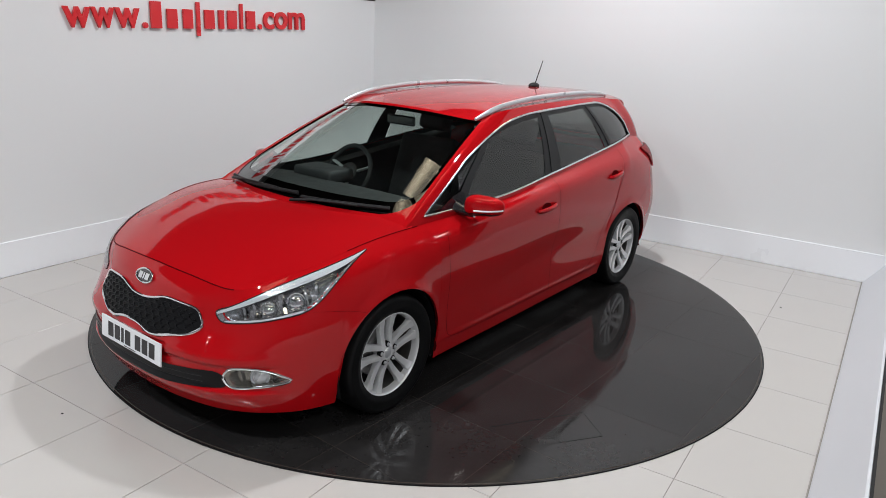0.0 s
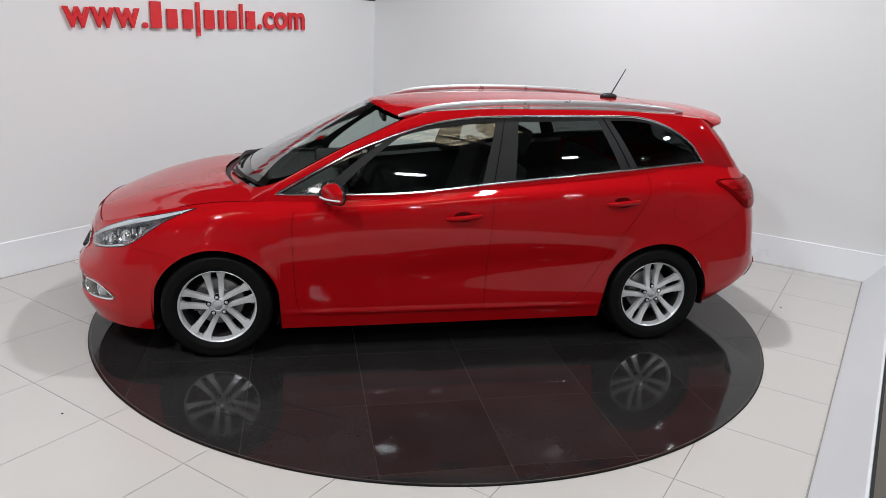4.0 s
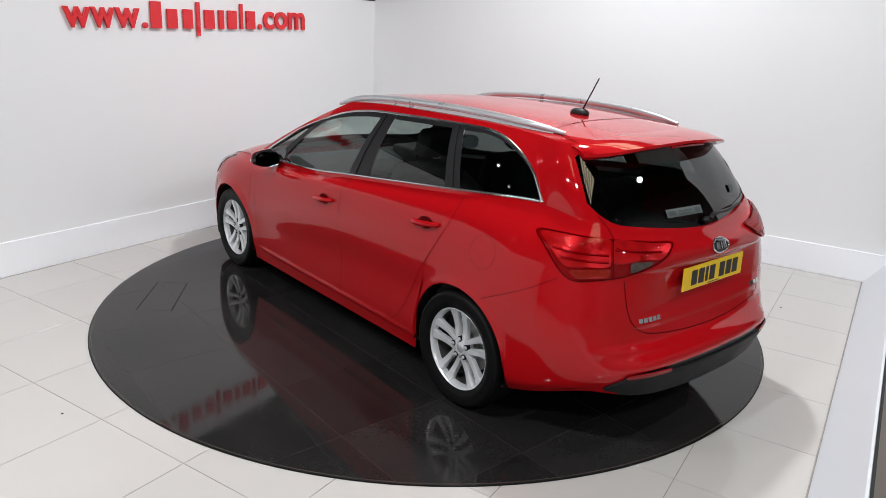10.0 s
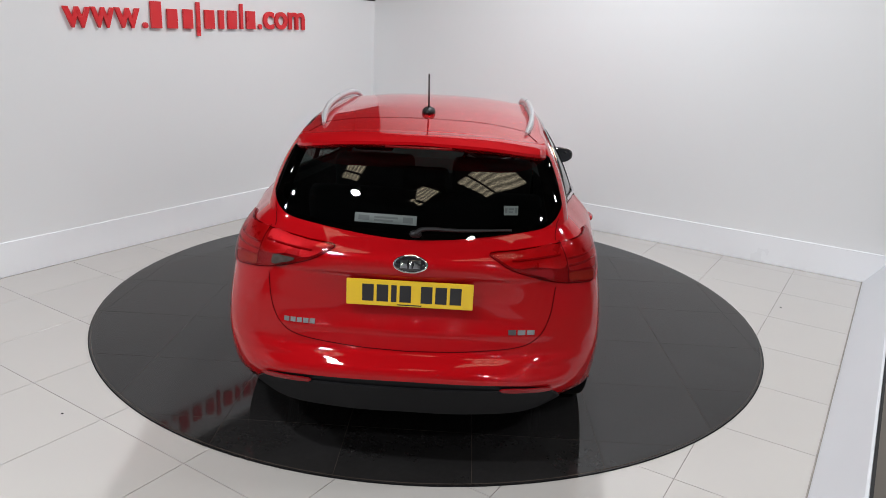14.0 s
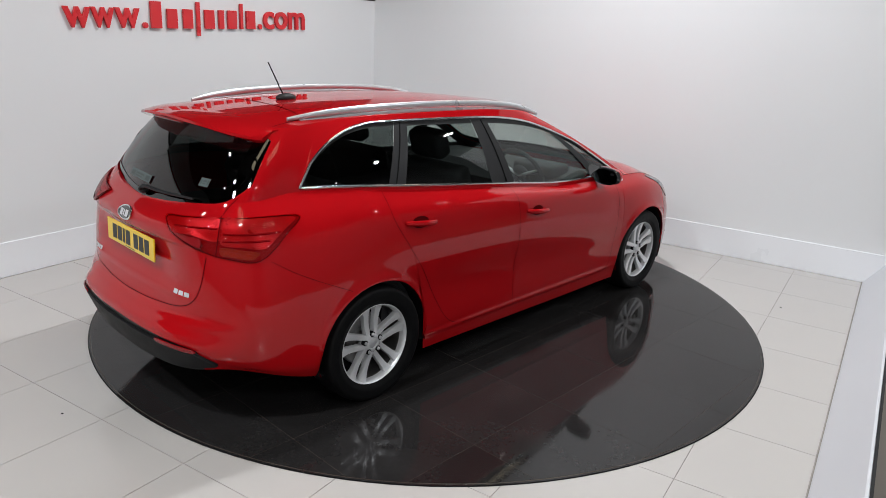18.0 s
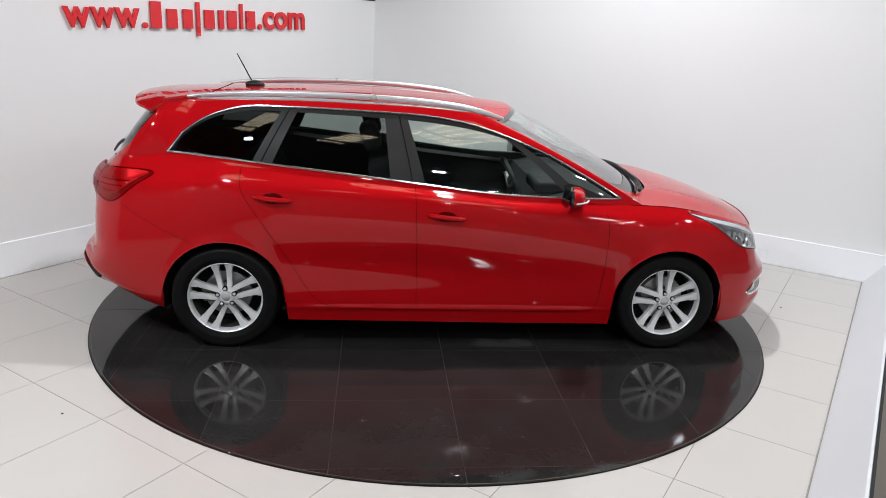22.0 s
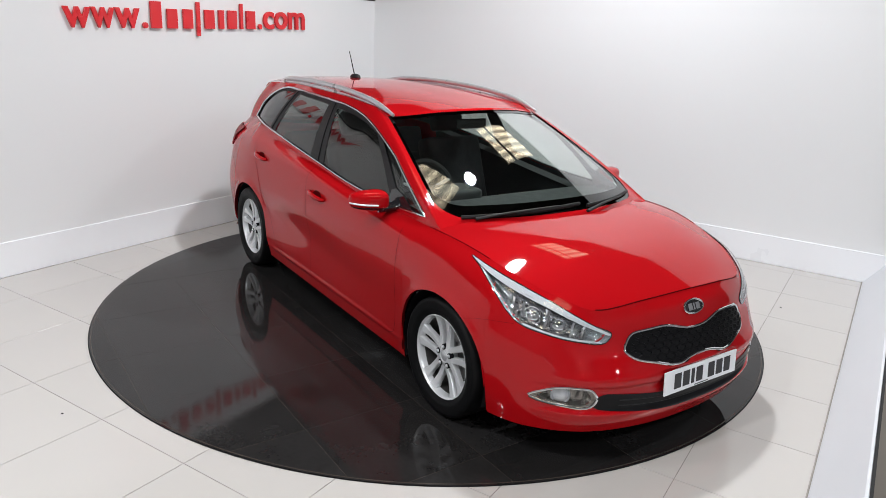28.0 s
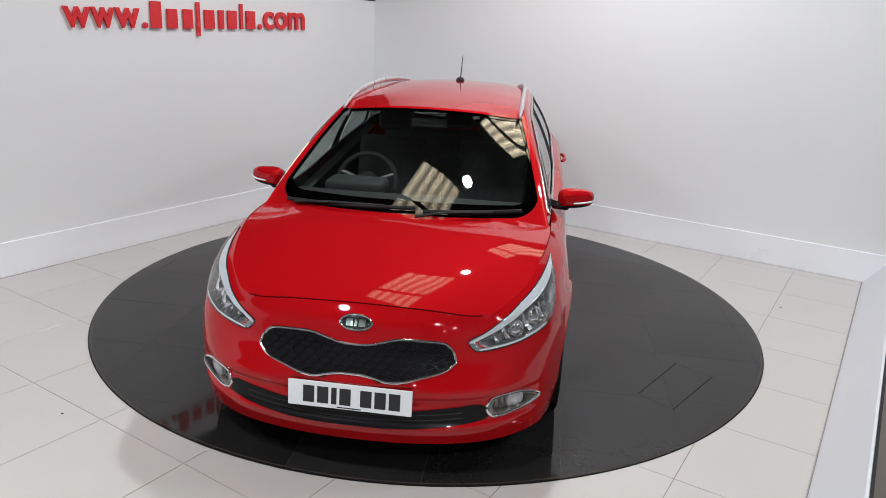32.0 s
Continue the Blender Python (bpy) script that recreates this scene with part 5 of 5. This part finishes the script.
tube(bm, [(-1.218, 0, 1.482), (-1.307, 0, 1.652)], .0045, 8, taper=lambda f: 1 - .3 * f)
part("rod", bm, BLACK, aerial)

# tailgate spoiler
bm = bmesh.new()
rows = []
for k in range(-24, 25):
    q = k / 24
    a = across(CABIN_TOP, 11 - 2.0 * abs(q))
    y = math.copysign(a[1] * (1 + .03 * abs(q) ** 6), q)
    a = a - np.array([0, 0, .010 * abs(q) ** 8])
    reach = .155 * (1 - .50 * abs(q) ** 6)
    rows.append([(a[0] + .06, y, a[2] + .003), (a[0] - .02, y * 1.0, a[2] + .002), (a[0] - reach * .6, y * 1.0, a[2] - .004 - .008 * abs(q)), (a[0] - reach, y * .998, a[2] - .016 - .012 * abs(q)),
                 (a[0] - reach - .004, y * .997, a[2] - .028 - .012 * abs(q)), (a[0] - reach * .75, y * .99, a[2] - .048 - .010 * abs(q)), (a[0] - .045, y * .96, a[2] - .058)])
ends = sheet(bm, rows)
bm.faces.new(ends[0])
bm.faces.new(ends[-1][::-1])
bmesh.ops.recalc_face_normals(bm, faces=bm.faces)
spoiler = part("tailgate_spoiler", bm, PAINT, car)
bm = bmesh.new()
tube(bm, [(-1.865 - .006, y, 1.386) for y in np.linspace(-.14, .14, 9)], .006, 6)
part("high_brake_lamp", bm, LAMP_DEEP, spoiler)


# shut lines of the tailgate in the roof
def drop(x, y, lift=.0015):
    at, normal, _, _ = SKIN.ray_cast(Vector((x, y, 3)), Vector((0, 0, -1)))
    return at + Vector((0, 0, lift))


bm = bmesh.new()
rows = []
for k in range(41):
    y = -.47 + .94 * k / 40
    x = -1.375 - .045 * (y / .47) ** 2
    rows.append([drop(x - .0036, y), drop(x + .0036, y)])
sheet(bm, rows)
part("tailgate_roof_gap", bm, GAP_AND_SHADE, car)
for side in (1, -1):
    bm = bmesh.new()
    rows = []
    for k in range(13):
        f = k / 12
        x, y = -1.42 - .20 * f, side * (.47 + .045 * f)
        rows.append([drop(x, y - .0024), drop(x, y + .0024)])
    sheet(bm, rows)
    part("tailgate_roof_gap", bm, GAP_AND_SHADE, car)


# ---- car: cabin ----
def soft_box(x0, x1, y0, y1, z0, z1, r, m=None):
    bm = bmesh.new()
    box(bm, x0, x1, y0, y1, z0, z1)
    bmesh.ops.bevel(bm, geom=bm.edges[:], offset=r, segments=3, affect="EDGES", profile=.6)
    if m is not None:
        bmesh.ops.transform(bm, matrix=m, verts=bm.verts)
    return bm


def build_seat(x, y, width, back_h=.60):
    lean = Matrix.Translation((x - .22, y, .52)) @ Matrix.Rotation(radians(-20), 4, "Y")
    seat = part("seat", soft_box(x - .26, x + .26, y - width / 2, y + width / 2, .36, .54, .05), CLOTH, car, "charcoal cloth seat")
    part("backrest", soft_box(-.07, .07, -width / 2, width / 2, -.02, back_h, .05, lean), CLOTH, seat)
    return seat, lean


for y in (.37, -.37):
    seat, lean = build_seat(.02, y, .50)
    part("headrest", soft_box(-.05, .06, -.13, .13, .65, .82, .045, lean), CLOTH, seat)
seat, lean = build_seat(-.80, 0, 1.22, .56)
for y in (.40, 0, -.40):
    part("headrest", soft_box(-.045, .05, -.12, .12, .58, .70, .04, lean), CLOTH, seat)
bm = bmesh.new()
rows = []
for k in range(15):
    y = -.70 + 1.40 * k / 14
    rows.append([(1.12, y, .90), (.98, y, .925), (.80, y, .935), (.66, y, .90), (.60, y, .80), (.64, y, .62), (.75, y, .45)])
sheet(bm, rows)
bmesh.ops.recalc_face_normals(bm, faces=bm.faces)
part("dashboard", bm, TRIM, car, "charcoal dashboard")
part("instrument_hood", soft_box(.58, .80, -.55, -.20, .90, .985, .03), TRIM, car)
part("centre_console", soft_box(-.25, .62, -.11, .11, .34, .56, .03), TRIM, car)
bm = bmesh.new()
turn = Matrix.Translation((.47, -.37, .92)) @ Matrix.Rotation(radians(65), 4, "Y")
tube(bm, [turn @ Vector((.185 * math.cos(a), .185 * math.sin(a), 0)) for a in np.linspace(0, math.tau, 41)[:-1]], .016, 8, 1, True)
wheel = part("steering_wheel", bm, TRIM, car, "black three-spoke steering wheel")
for a in (0, math.radians(110), math.radians(-110)):
    bm = bmesh.new()
    tube(bm, [turn @ Vector((0, 0, -.02)), turn @ Vector((.18 * math.cos(a), .18 * math.sin(a), 0))], .016, 6, .6)
    part("wheel_spoke", bm, SILVER, wheel)
bm = bmesh.new()
bmesh.ops.create_uvsphere(bm, u_segments=16, v_segments=8, radius=1, matrix=turn @ Matrix.Diagonal((.07, .07, .03, 1)))
part("wheel_boss", bm, TRIM, wheel)
for side in (1, -1):
    bm = bmesh.new()
    rows = [[(x, side * .765, .36), (x, side * .775, .62), (x, side * .765, .86 - .09 * (x + .2) + .0), (x, side * .752, .955 - .1 * x), (x, side * .70, .935 - .1 * x)] for x in np.linspace(1.0, -1.15, 20)]
    sheet(bm, rows)
    part("door_lining", bm, TRIM, car)
bm = bmesh.new()
box(bm, -1.85, 1.3, -.66, .66, .30, .335)
part("cabin_floor", bm, TRIM, car)
bm = bmesh.new()
rows = [[(x, y, .86) for y in np.linspace(-.60, .60, 5)] for x in (-1.06, -1.4, -1.75, -1.9)]
sheet(bm, rows)
part("load_cover", bm, TRIM, car, "black load cover behind the rear seats")
roof_in = coons(lambda q: across(CABIN_TOP, 2.0 * q) - np.array([.02, 0, .03]), lambda q: across(CABIN_TOP, 11 - 2.0 * q) - np.array([-.03, 0, .035]), lambda s: roof_side(s) * np.array([1, .97, 1]) - np.array([0, 0, .03]), 10, 16, 0.04)
panel_grid(roof_in, car, [("headlining", TRIM, "dark headlining", lambda i, j: True)])
part("interior_mirror", soft_box(.36, .39, -.11, .11, 1.27, 1.33, .012), GLOSS_BLACK, car)
# stickers low in the rear glass
STICKER, STICKER_INK = material("pale sticker", (.07, .088, .086), .5), material("grey sticker print", (.035, .045, .045), .5)
for w0, w1, z0, z1 in ((-.25, .01, 1.083, 1.118), (.37, .43, 1.13, 1.165)):
    sticker = patch("window_sticker", [(w0, z0), (w1, z0), (w1, z1), (w0, z1)], 180, STICKER, 1, .001, 3, steps=1, label="pale window sticker")
    wide, tall = w1 - w0, z1 - z0
    for f0, f1, g0, g1 in ((.06, .24, .25, .75), (.32, .70, .55, .75), (.32, .62, .25, .42), (.78, .94, .2, .8)):
        patch("sticker_bar", [(w0 + wide * f0, z0 + tall * g0), (w0 + wide * f1, z0 + tall * g0), (w0 + wide * f1, z0 + tall * g1), (w0 + wide * f0, z0 + tall * g1)], 180, STICKER_INK, 1, .0016, 2, parent=sticker, steps=1)



lay_tiles()



def motions():
    rows = [(t, pose(0, 0, 0, 0, 0, a)) for t, a in TURNS]
    walk(turntable, rows)
    walk(car, rows)


motions()
